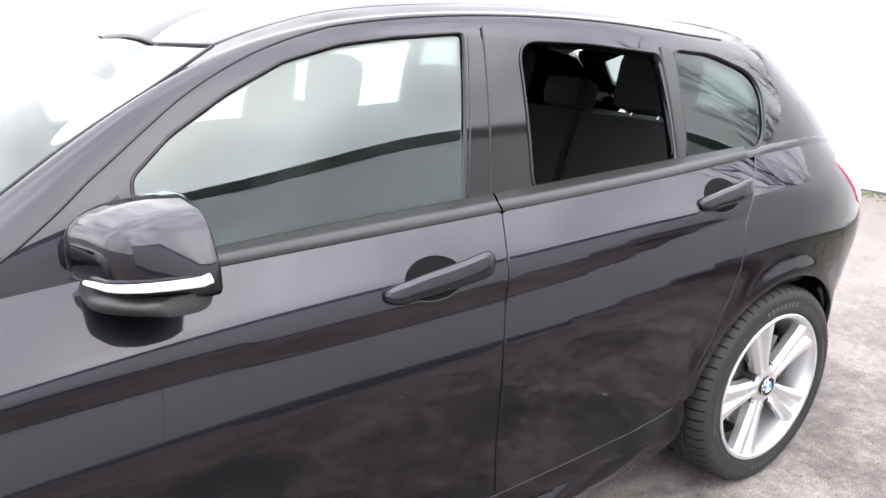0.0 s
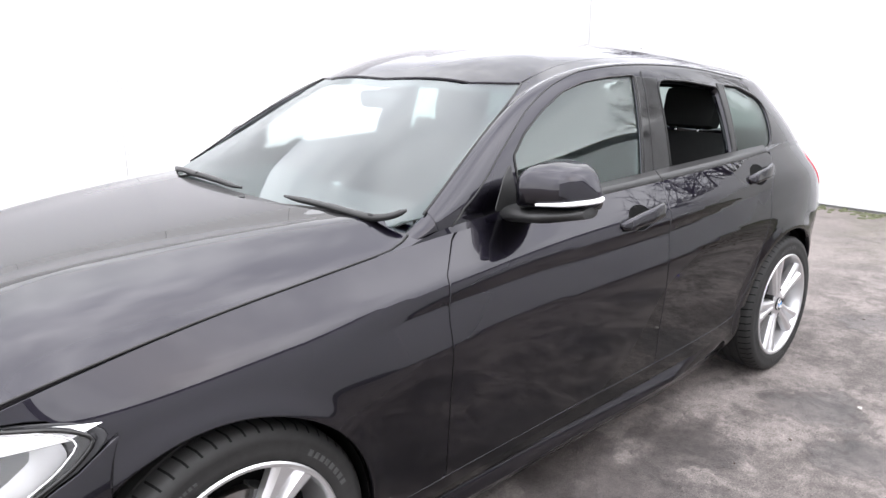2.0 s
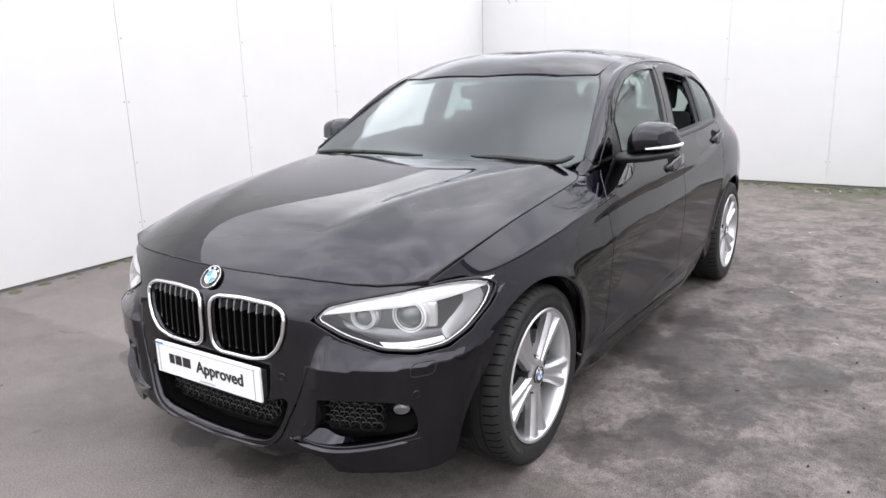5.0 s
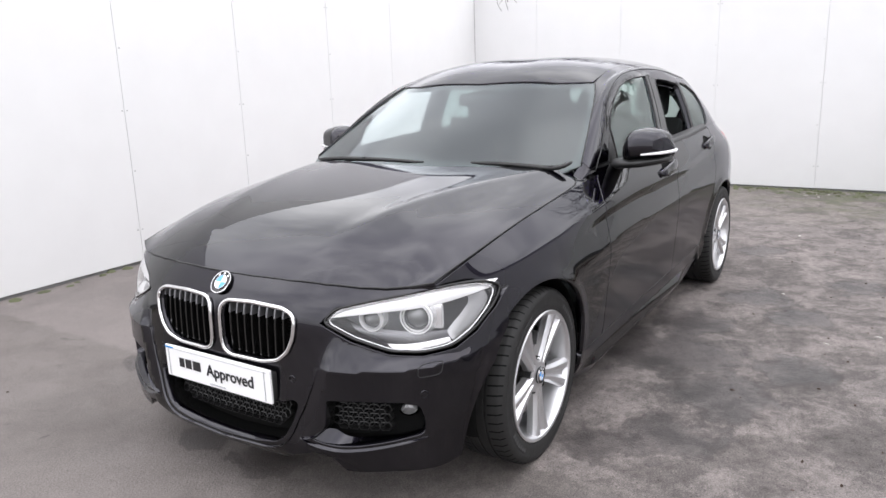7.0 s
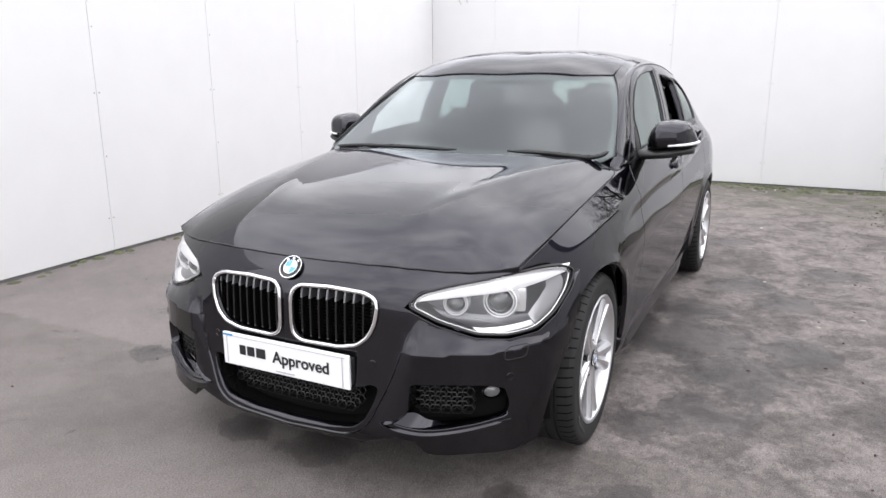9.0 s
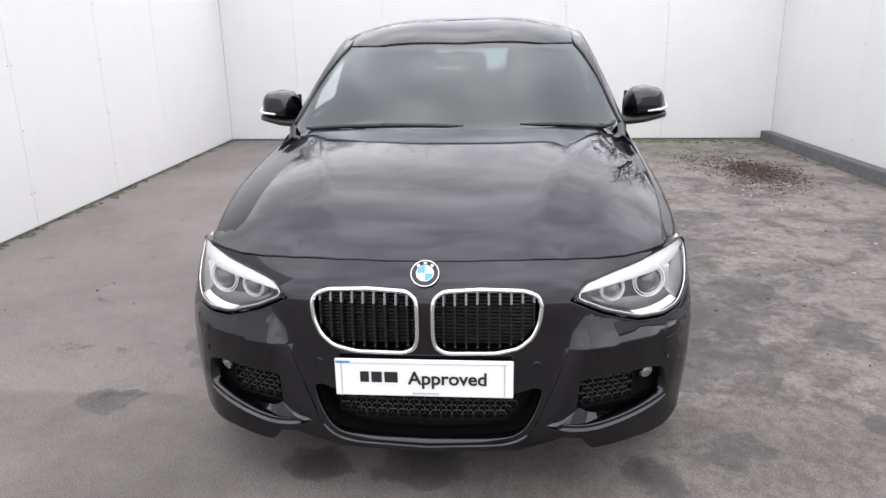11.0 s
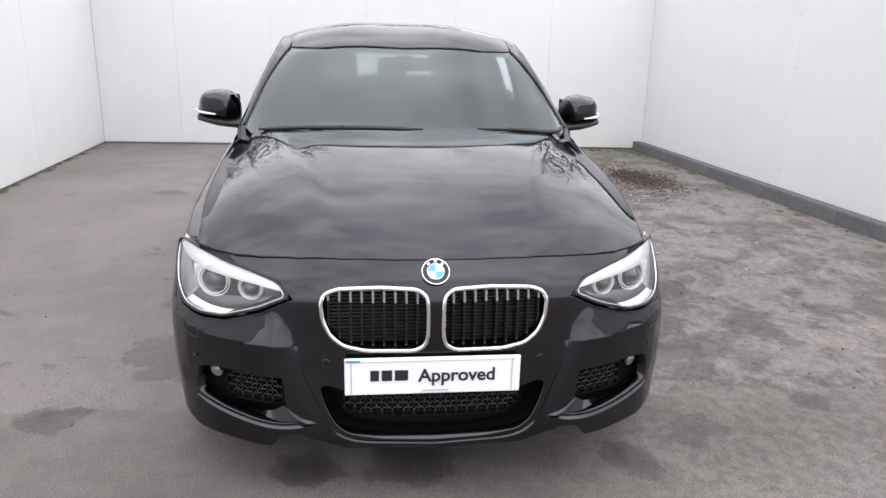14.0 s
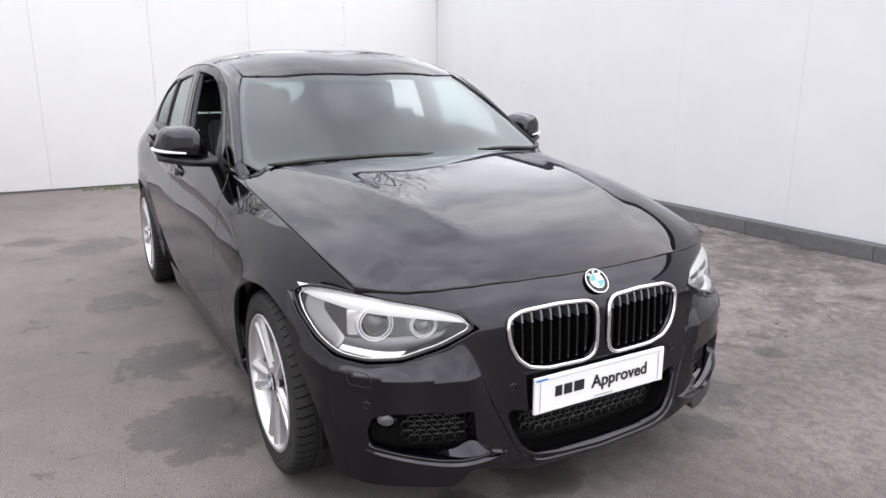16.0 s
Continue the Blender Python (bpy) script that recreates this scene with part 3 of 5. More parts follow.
NOSE_S = Spline(range(9))
NOSE_Y = (0, 0.2, 0.36, 0.5, 0.62, 0.712, 0.780, 0.820, 0.848)
NOSE_Z = (0.15, 0.20, 0.27, 0.36, 0.48, 0.60, 0.70, 0.78)
NOSE_K = Spline(NOSE_Z)
NOSE_X = (
    (-0.648, -0.643, -0.632, -0.632, -0.594, -0.538, -0.470, -0.398, -0.25),
    (-0.703, -0.696, -0.678, -0.644, -0.600, -0.543, -0.475, -0.402, -0.25),
    (-0.723, -0.715, -0.693, -0.652, -0.600, -0.540, -0.472, -0.398, -0.25),
    (-0.704, -0.699, -0.684, -0.648, -0.598, -0.538, -0.470, -0.394, -0.24),
    (-0.692, -0.687, -0.672, -0.635, -0.584, -0.520, -0.446, -0.366, -0.21),
    (-0.690, -0.682, -0.660, -0.621, -0.566, -0.496, -0.405, -0.310, -0.15),
    (-0.671, -0.661, -0.636, -0.592, -0.533, -0.453, -0.338, -0.213, -0.05),
    (-0.610, -0.598, -0.570, -0.523, -0.466, -0.393, -0.273, -0.128, 0.04),
)


SCOOP_Y = (0.36, 0.405, 0.505, 0.615, 0.704, 0.778, 0.816, 0.85)
SCOOP_TOP = (0.655, 0.645, 0.598, 0.564, 0.556, 0.562, 0.585, 0.60)
SCOOP_CREASE = (0.512, 0.514, 0.519, 0.525, 0.530, 0.541, 0.560, 0.582)


def nose(s, z):
    """The front, half width: s = 0 on the middle line to 8 at the wheel arch, and the height."""
    s, z = np.atleast_1d(np.asarray(s, float)), np.atleast_1d(np.asarray(z, float))
    a = np.abs(s)
    xs = np.array([NOSE_S(a, row) for row in NOSE_X])
    y = NOSE_S(a, NOSE_Y)
    # the scoop under the headlamp: it leans out from the lamp's edge to a crease, and falls back slowly below
    edge, crease = np.interp(y, SCOOP_Y, SCOOP_TOP), np.interp(y, SCOOP_Y, SCOOP_CREASE)
    k = (edge - z) / (edge - crease)
    k = np.where(k < 1, np.clip(k, 0, 1) ** 1.25, np.exp(-np.clip(crease - z, 0, 1) / 0.16))
    wide = np.clip((y - 0.395 - 0.30 * (z - 0.5)) / 0.055, 0, 1) * np.clip((0.845 - y) / 0.10, 0, 1)
    y = y * (1 - 0.036 * np.clip((0.50 - z) / 0.3, 0, 1) * np.clip((y - 0.45) / 0.35, 0, 1))
    return np.stack([NOSE_K(z, xs) - 0.026 * k * wide, np.sign(s) * y, z], -1)


def nose_s(y):
    """The s of the front at the half width y."""
    y = np.asarray(y, float)
    q = np.linspace(0, 8, 400)
    return np.sign(y) * np.interp(np.abs(y), NOSE_S(q, NOSE_Y), q)


bonnet_mid = curve_of((-0.68, -0.62, -0.5, -0.3, 0.0, 0.3, 0.55), (0.720, 0.770, 0.842, 0.910, 0.962, 0.995, 1.016))


FRONT_EDGE_Y = (0.0, 0.12, 0.26, 0.39, 0.50, 0.575, 0.645, 0.698, 0.76)
front_edge_x = curve_of(FRONT_EDGE_Y, (-0.625, -0.621, -0.608, -0.584, -0.552, -0.523, -0.482, -0.446, -0.36))
front_edge_z = curve_of(FRONT_EDGE_Y, (0.764, 0.764, 0.7635, 0.761, 0.756, 0.755, 0.760, 0.768, 0.79))


def raw_bonnet(x, y):
    e, m, f = side_top_z(x), bonnet_mid(x), np.abs(y) / side_top_y(x)
    z = e + (m - e) * (1 - np.clip(f, 0, 1.2) ** 4.4)
    ridge = 0.27 + 0.30 * (x + 0.6)
    return z + 0.007 * np.exp(-((np.abs(y) - ridge) / 0.055) ** 2) * np.clip((x + 0.6) / 0.4, 0, 1)


def bonnet(x, y):
    """The bonnet, which comes down to the front's upper edge."""
    x, y = np.atleast_1d(np.asarray(x, float)), np.atleast_1d(np.asarray(y, float))
    a = np.abs(y)
    fx = front_edge_x(a)
    drop = front_edge_z(a) - raw_bonnet(fx, a)
    return np.stack([x, y, raw_bonnet(x, y) + drop * np.exp(-np.clip(x - fx, 0, 9) / 0.09)], -1)


# ---- the car ----
car = tagged(new("car"), "glossy black five-door hatchback parked on tarmac, rear side window open", "car")
DOOR_A, DOOR_B = 0.632, 1.690


def arc(cx, r, a0, a1, n=22):
    """Points (x, z) on a wheel arch, by degrees from the rear horizon upwards."""
    return [(cx + r * math.cos(radians(a)), HUB_Z + r * math.sin(radians(a))) for a in np.linspace(a0, a1, n)]


def xz(poly, step=0.03):
    """A loop on the body side from (x, z)."""
    q = resample(poly, step)
    return np.stack([q[:, 0], side_v(q[:, 0], q[:, 1])], -1)


def belt(x0, x1, n=16, v=7.97):
    """(x, z) along the top edge of the side."""
    xs = np.linspace(x0, x1, n)
    return [(x, z) for x, z in zip(xs, side(xs, np.full(n, v))[:, 2])]


def side_of(sign):
    return lambda u, v: side(u, v) * np.array([1, sign, 1])


def top_of(sign):
    return lambda u, v: top(u, v) * np.array([1, -sign, 1])


def yz(poly, step=0.025):
    """A loop on the front from (y, z)."""
    q = resample(poly, step)
    return np.stack([nose_s(q[:, 0]), q[:, 1]], -1)


LAMP = [(0.415, 0.657), (0.447, 0.695), (0.53, 0.717), (0.606, 0.731), (0.730, 0.753), (0.782, 0.7475), (0.810, 0.722), (0.809, 0.668), (0.792, 0.616), (0.758, 0.580), (0.697, 0.571), (0.614, 0.578), (0.505, 0.615)]
ROUND_LAMP = rounded(LAMP, 0.018, 4)
BONNET_FRONT = [(-0.625, 0.0), (-0.621, 0.12), (-0.608, 0.26), (-0.584, 0.39), (-0.552, 0.50), (-0.523, 0.575), (-0.482, 0.645), (-0.446, 0.698)]


def mirrored(line, across=0):
    """A half outline from the middle, closed by its mirror image; across: which of the two numbers is y."""
    flip = (-1, 1) if across == 0 else (1, -1)
    return list(line) + [(a * flip[0], b * flip[1]) for a, b in reversed(line) if (a, b)[across] > 1e-6]


# bonnet
cut_x = np.linspace(-0.44, 0.45, 22)
cut = [(x, float(side_top_y(x)[0]) - 0.004) for x in cut_x]
REAR_CORNER = [(0.50, 0.750), (0.55, 0.737), (0.60, 0.713), (0.635, 0.687)]
rear_edge = [*REAR_CORNER, (0.628, 0.668), (0.58, 0.63), (0.53, 0.58), (0.47, 0.47), (0.425, 0.34), (0.395, 0.18), (0.387, 0.0)]
bonnet_loop = mirrored(BONNET_FRONT + cut + rear_edge, 1)
bonnet_ob = panel("bonnet", [resample(bonnet_loop, 0.03)], bonnet, paint, car, "glossy black bonnet with faint ridges", cell=(0.035, 0.035), depth=0.02)

for sign in (1, -1):
    line = resample([(x, sign * y) for x, y in BONNET_FRONT + cut + REAR_CORNER], 0.02, False)
    tube("shut_line", bonnet(line[:, 0], line[:, 1]) + np.array([0, 0, -0.0012]), 0.0030, seal, bonnet_ob, "dark gap round the bonnet", segments=5)


# front: from the bonnet's edge down to the lip, with openings
def arch_cut(z):
    """The y of the front where it meets the wheel arch at the height z."""
    x_edge = -math.sqrt(max(0.0, (ARCH_R + 0.002) ** 2 - (z - HUB_Z) ** 2))
    s = np.linspace(4, 8, 500)
    p = nose(s, np.full(500, z))
    return float(np.interp(x_edge, p[:, 0], p[:, 1]))


KIDNEY = [(0.022, 0.640), (0.026, 0.672), (0.05, 0.690), (0.16, 0.695), (0.28, 0.689), (0.318, 0.674), (0.328, 0.65), (0.322, 0.60), (0.302, 0.556), (0.265, 0.525), (0.20, 0.511), (0.06, 0.510), (0.03, 0.525), (0.022, 0.56)]
INTAKE = [(0.0, 0.385), (0.27, 0.388), (0.31, 0.405), (0.338, 0.395), (0.320, 0.335), (0.290, 0.280), (0.252, 0.253), (0.155, 0.237), (0.0, 0.231)]
SIDE_INTAKE = [(0.440, 0.424), (0.56, 0.430), (0.66, 0.428), (0.708, 0.415), (0.724, 0.365), (0.722, 0.320), (0.635, 0.298), (0.535, 0.278), (0.476, 0.273), (0.425, 0.278), (0.385, 0.290), (0.432, 0.332)]

nose_half = [(0.0, 0.761), (0.26, 0.7605), (0.40, 0.757), (0.50, 0.750), (0.575, 0.748), (0.635, 0.7525), (0.685, 0.759), (0.702, 0.7615), (0.703, 0.7515), (0.640, 0.7405), (0.606, 0.7355), (0.53, 0.7215), (0.452, 0.7025), (0.443, 0.697), (0.405, 0.652), (0.505, 0.602), (0.615, 0.566), (0.700, 0.558), (0.766, 0.569), (0.799, 0.606), (0.815, 0.66), (0.8185, 0.70), (0.8195, 0.712)]
zs = np.linspace(0.60, 0.224, 16)
nose_half += [(arch_cut(z), z) for z in zs]
nose_half += [(0.772, 0.208), (0.745, 0.201), (0.635, 0.201), (0.53, 0.190), (0.490, 0.189), (0.476, 0.202), (0.452, 0.235), (0.395, 0.246), (0.33, 0.226), (0.27, 0.200), (0.0, 0.192)]
nose_loop = mirrored(nose_half)
holes = []
for sign in (1, -1):
    holes.append(yz([(sign * y, z) for y, z in rounded(KIDNEY, 0.012, 3)], 0.02))
    holes.append(yz([(sign * y, z) for y, z in rounded(SIDE_INTAKE, 0.012, 3)], 0.02))
holes.append(yz(rounded(mirrored(INTAKE), 0.02, 4), 0.02))
bumper = panel("front_bumper", [yz(nose_loop), *holes], nose, paint, car, "glossy black front bumper with lower intakes", cell=(0.13, 0.007), depth=0.03)

# dark structure behind the front, with the radiator
def deeper(f, d):
    return lambda u, v: f(u, v) + np.array([d, 0, 0])


behind = panel("radiator_housing", [yz(mirrored([(0.0, 0.72), (0.36, 0.71), (0.40, 0.60), (0.72, 0.52), (0.76, 0.25), (0.60, 0.17), (0.0, 0.20)]), 0.05)], deeper(nose, 0.10), inside_dark, car, cell=(0.3, 0.05), depth=0.01)
radiator = part("radiator", box(0.01, 0.64, 0.20, (-0.612, 0, 0.595)), inside_dark, car, "grey radiator fins behind the grille")
for k in range(15):
    part("fin", box(0.01, 0.62, 0.0035, (-0.622, 0, 0.515 + 0.011 * k)), caliper_grey, radiator)

for sign in (1, -1):
    # kidney grille: chrome ring, slats
    ring = np.array([(sign * y, z) for y, z in rounded(KIDNEY, 0.016, 5)])
    loop3 = nose(nose_s(ring[:, 0]), ring[:, 1]) + np.array([-0.006, 0, 0])
    grille = tube("grille", resample(loop3, 0.012), 0.0072, chrome, car, "chrome-rimmed oval grille with black slats", closed=True, segments=8, up=(1, 0, 0.2))
    poly = np.array([(y, z) for y, z in KIDNEY])
    for k in range(9):
        y = 0.052 + k * 0.0318
        col = np.linspace(0.5, 0.71, 120)
        ok = inside(poly, np.stack([np.full(120, y), col], -1))
        if ok.sum() < 12:
            continue
        lo, hi = col[ok].min() - 0.004, col[ok].max() + 0.004
        zc = np.linspace(lo, hi, 9)
        front = nose(nose_s(np.full(9, sign * y)), zc)
        verts = []
        for q in front:
            for dx, dy in ((0.004, -0.0032), (0.004, 0.0032), (0.05, 0.0045), (0.05, -0.0045)):
                verts.append((q[0] + dx + 0.006, q[1] + dy, q[2]))
        faces = [(i * 4 + a, i * 4 + (a + 1) % 4, (i + 1) * 4 + (a + 1) % 4, (i + 1) * 4 + a) for i in range(8) for a in range(4)]
        mesh_part("slat", verts, faces, gloss_black, grille, smooth=False)
        mesh_part("slat_tip", [tuple(np.array(v) + np.array([-0.003, 0, 0])) for v in verts[24:36]], [(i * 4 + a, i * 4 + (a + 1) % 4, (i + 1) * 4 + (a + 1) % 4, (i + 1) * 4 + a) for i in range(2) for a in range(4)], alloy_dark, grille, smooth=False)


def chamfer(name, line, wide, mat, parent, label=""):
    """A narrow bevelled edge that faces up and forwards along a line on the front."""
    p, w = np.array(line, float), np.broadcast_to(np.asarray(wide, float), (len(line),))
    out = np.stack([-np.ones(len(p)), 0.75 * p[:, 1], 0 * w], -1)
    out /= np.linalg.norm(out, axis=1)[:, None]
    up = np.array([0, 0, 1.0])
    a, b = p - out * 0.004 + up * w[:, None] * 0.55, p + out * w[:, None] * 0.9 - up * w[:, None] * 0.35
    c = p - out * 0.004 - up * w[:, None] * 1.3
    n = len(p)
    ob = mesh_part(name, [*a, *b, *c], [(i + n * k, i + 1 + n * k, i + 1 + n + n * k, i + n + n * k) for k in range(2) for i in range(n - 1)], mat, parent, label)
    ob.data.set_sharp_from_angle(angle=radians(25))
    return ob


LIP = [(0.0, 0.222), (0.155, 0.228), (0.263, 0.245), (0.303, 0.275), (0.334, 0.335), (0.365, 0.402), (0.403, 0.502), (0.432, 0.580)]


def honeycomb(name, poly, depth, parent, sx=0.032, sz=0.0145):
    """Mesh of flat hexagon cells within (y, z) on the front."""
    verts, faces = [], []
    p = np.array(poly)
    ys = np.arange(p[:, 0].min(), p[:, 0].max(), sx)
    row, z = 0, p[:, 1].min()
    while z < p[:, 1].max():
        for y in ys:
            c = np.array([y + (row % 2) * sx / 2, z])
            if not inside(p, c[None])[0]:
                continue
            hexagon = [(0.5, 0.0), (0.30, 0.5), (-0.30, 0.5), (-0.5, 0.0), (-0.30, -0.5), (0.30, -0.5)]
            outer = np.array([c + np.array([a * sx * 1.22, b * sz * 2.0]) for a, b in hexagon])
            inner = np.array([c + np.array([a * sx * 1.10, b * sz * 1.72]) for a, b in hexagon])
            o3 = nose(nose_s(outer[:, 0]), outer[:, 1]) + np.array([depth, 0, 0])
            i3 = nose(nose_s(inner[:, 0]), inner[:, 1]) + np.array([depth - 0.001, 0, 0])
            b3 = i3 + np.array([0.02, 0, 0])
            k = len(verts)
            verts += [*o3, *i3, *b3]
            for a in range(6):
                b = (a + 1) % 6
                faces += [(k + a, k + b, k + 6 + b, k + 6 + a), (k + 6 + a, k + 6 + b, k + 12 + b, k + 12 + a)]
        z += sz
        row += 1
    return mesh_part(name, verts, faces, seal, parent, "black honeycomb mesh", smooth=False)


honeycomb("intake_mesh", mirrored([(0.0, 0.380), (0.262, 0.384), (0.258, 0.315), (0.225, 0.295), (0.0, 0.284)]), 0.05, bumper)


def well(name, loop, f, depth, mat, parent, shrink=0.85):
    """The walls of an opening, running back from its edge."""
    q = resample(loop, 0.02)
    c = q.mean(0)
    a = f(nose_s(q[:, 0]), q[:, 1])
    r = c + (q - c) * shrink
    b = f(nose_s(r[:, 0]), r[:, 1]) + np.array([depth, 0, 0])
    n = len(q)
    return mesh_part(name, [*a, *b], [(i, (i + 1) % n, n + (i + 1) % n, n + i) for i in range(n)], mat, parent)


well("intake_duct", rounded(mirrored(INTAKE), 0.02, 4), nose, 0.09, gloss_black, bumper, 0.94)

for sign in (1, -1):
    sl = [(sign * y, z) for y, z in rounded(SIDE_INTAKE, 0.012, 3)]
    well("side_duct", sl, nose, 0.06, gloss_black, bumper, 0.92)
    honeycomb("side_mesh", [(sign * y, z) for y, z in ((0.445, 0.405), (0.60, 0.412), (0.612, 0.330), (0.52, 0.318), (0.455, 0.322))], 0.04, bumper)
    back = np.array([(0.40, 0.43), (0.715, 0.43), (0.715, 0.285), (0.40, 0.285)])
    p4 = nose(nose_s(sign * back[:, 0]), back[:, 1]) + np.array([0.066, 0, 0])
    mesh_part("side_backing", p4, [(0, 1, 2, 3)], inside_dark, bumper, smooth=False)
    # blade under the side opening: a bright-edged ledge with a ramp at its inner end
    edge = smooth_line([(0.728, 0.312), (0.635, 0.289), (0.535, 0.270), (0.476, 0.265), (0.425, 0.270), (0.345, 0.287)], 30)
    e3 = nose(nose_s(sign * edge[:, 0]), edge[:, 1])
    blade = chamfer("blade", e3, np.interp(np.linspace(0, 1, 30), [0, 0.1, 0.85, 1], [0.004, 0.008, 0.010, 0.004]), paint, bumper, "glossy blade under the side intake")
    back_line = smooth_line([(0.728, 0.322), (0.635, 0.304), (0.535, 0.292), (0.47, 0.300), (0.44, 0.320), (0.385, 0.296)], 30)
    deep = np.interp(np.linspace(0, 1, 30), [0, 0.5, 0.8, 1], [0.05, 0.05, 0.035, 0.004])
    b3 = nose(nose_s(sign * back_line[:, 0]), back_line[:, 1]) + np.stack([deep, 0 * deep, 0 * deep], -1)
    mesh_part("ledge", [*e3, *b3], [(i, i + 1, i + 31, i + 30) for i in range(29)], paint, blade)
    ramp_line = smooth_line([(0.436, 0.335), (0.412, 0.314), (0.385, 0.297), (0.350, 0.289)], 14)
    chamfer("ramp_edge", nose(nose_s(sign * ramp_line[:, 0]), ramp_line[:, 1]), np.interp(np.linspace(0, 1, 14), [0, 0.5, 0.85, 1], [0.003, 0.008, 0.010, 0.004]), paint, blade)
    # fog lamp
    fp = nose(nose_s(np.array([sign * 0.662])), np.array([0.396]))[0]
    turn = Matrix.Rotation(radians(-38 * sign), 4, "Z")
    fog = lathe("fog_lamp", [(0.036, -0.002), (0.040, 0.004), (0.037, 0.012), (0.032, 0.008), (0.030, 0.02)], gloss_black, car, "round fog lamp in the bumper", 28, "x")
    fog.matrix_local = Matrix.Translation(fp + np.array([0.040, 0, -0.006])) @ turn @ Matrix.Diagonal((0.8, 0.82, 0.58, 1))
    lathe("reflector", [(0.030, 0.004), (0.025, 0.022), (0.012, 0.034), (0.001, 0.036)], lamp_bezel, fog, n=28, axis="x")
    lathe("lens", [(0.0305, 0.002), (0.025, -0.002), (0.013, -0.005), (0.0005, -0.006)], lens_glass, fog, n=28, axis="x")
    # parking sensor
    for y, z in ((0.315, 0.47), (0.715, 0.45)):
        q = nose(nose_s(np.array([sign * y])), np.array([z]))[0]
        s = lathe("parking_sensor", [(0.0125, 0.004), (0.0125, -0.001), (0.0105, -0.002), (0.0095, 0.0), (0.0005, -0.001)], paint, bumper, n=20, axis="x")
        s.matrix_local = Matrix.Translation(q) @ Matrix.Rotation(radians(-sign * (8 if y < 0.5 else 45)), 4, "Z")
    # headlamp washer flap outline
    wl = rounded([(sign * 0.700, 0.54), (sign * 0.752, 0.545), (sign * 0.748, 0.507), (sign * 0.698, 0.502)], 0.012, 4)
    w3 = resample(nose(nose_s(np.array(wl)[:, 0]), np.array(wl)[:, 1]), 0.01)
    tube("washer_flap", w3, 0.0016, seal, bumper, closed=True, segments=5)

# front lip and the edge of the middle intake
lip_half = smooth_line(LIP, 44)
lip = np.array([(y, z) for y, z in lip_half] )
full = np.concatenate([lip[::-1] * [1, 1], lip[1:] * [-1, 1]])
l3 = nose(nose_s(full[:, 0]), full[:, 1])
taper = np.clip((0.56 - full[:, 1]) / 0.2, 0.15, 1)
chamfer("lip_edge", l3, 0.0065 * taper, paint, bumper, "glossy edge framing the lower intake")

# number plate with its message
plate_z, plate_x = 0.438, -0.708
plate = part("number_plate", box(0.010, 0.512, 0.114, (plate_x, 0.006, plate_z), 0.004), plate_white, car, "white show plate with black lettering")
part("plate_holder", box(0.02, 0.505, 0.09, (plate_x + 0.014, 0, plate_z), 0.003), plastic, plate)
for y in (0.243, -0.225):
    part("plate_line", box(0.001, 0.0025, 0.10, (plate_x - 0.0068, y, plate_z)), grey_ink, plate)
part("plate_border", box(0.001, 0.485, 0.0018, (plate_x - 0.0068, 0.008, plate_z + 0.047)), grey_ink, plate)
part("small_print", box(0.001, 0.075, 0.004, (plate_x - 0.0068, 0.0, plate_z - 0.046)), grey_ink, plate)
part("band", box(0.001, 0.042, 0.006, (plate_x - 0.0068, 0.238, plate_z + 0.050)), badge_blue, plate)
for y0, w in ((0.176, 0.025), (0.141, 0.030), (0.099, 0.038)):
    part("bar", box(0.001, w, 0.033, (plate_x - 0.0068, y0 + 0.0, plate_z + 0.004), 0), ink, plate)
text = bpy.data.curves.new("lettering", "FONT")
text.body, text.size, text.align_x, text.align_y, text.extrude, text.offset = "Approved", 0.056, "LEFT", "CENTER", 0.0004, 0.0012
lettering = new("lettering", text)
lettering.parent = plate
lettering.matrix_local = Matrix.Translation((plate_x - 0.007, 0.050, plate_z + 0.0)) @ Matrix(((0, 0, -1, 0), (-1, 0, 0, 0), (0, 1, 0, 0), (0, 0, 0, 1)))
lettering.data.materials.append(ink)


def roundel(r, parent, m, name="badge"):
    """A round badge: dark ring with bright rims, blue and white quarters."""
    b = lathe(name, [(r, 0.004), (r, -0.002), (r * 0.94, -0.004), (r * 0.9, -0.003), (0.0005, -0.003)], gloss_black, parent, "round badge in black, blue and white", 40, "x")
    b.matrix_local = m
    lathe("rim", [(r * 1.0, -0.001), (r * 0.985, -0.0046), (r * 0.93, -0.0046), (r * 0.92, -0.001)], chrome, b, n=40, axis="x")
    for k in range(4):
        verts = [(-0.0042, 0, 0)] + [(-0.0042, r * 0.58 * math.cos(a), r * 0.58 * math.sin(a)) for a in np.linspace(k * math.pi / 2, (k + 1) * math.pi / 2, 10)]
        mesh_part("quarter", verts, [(0, i, i + 1) for i in range(1, 10)], badge_blue if k % 2 == 0 else badge_white, b, smooth=False)
    lathe("inner_rim", [(r * 0.62, -0.003), (r * 0.61, -0.005), (r * 0.58, -0.005), (r * 0.57, -0.003)], chrome, b, n=40, axis="x")
    for k in range(3):
        a = radians(130 - 40 * k)
        q = part("mark", box(0.001, r * 0.2, r * 0.16, (-0.0045, 0, 0)), badge_white, b)
        q.matrix_local = Matrix.Rotation(a - math.pi / 2, 4, "X") @ Matrix.Translation((0, 0, r * 0.76))
    return b


roundel(0.041, car, Matrix.Translation((-0.655, 0, 0.735)) @ Matrix.Rotation(radians(42), 4, "Y"))

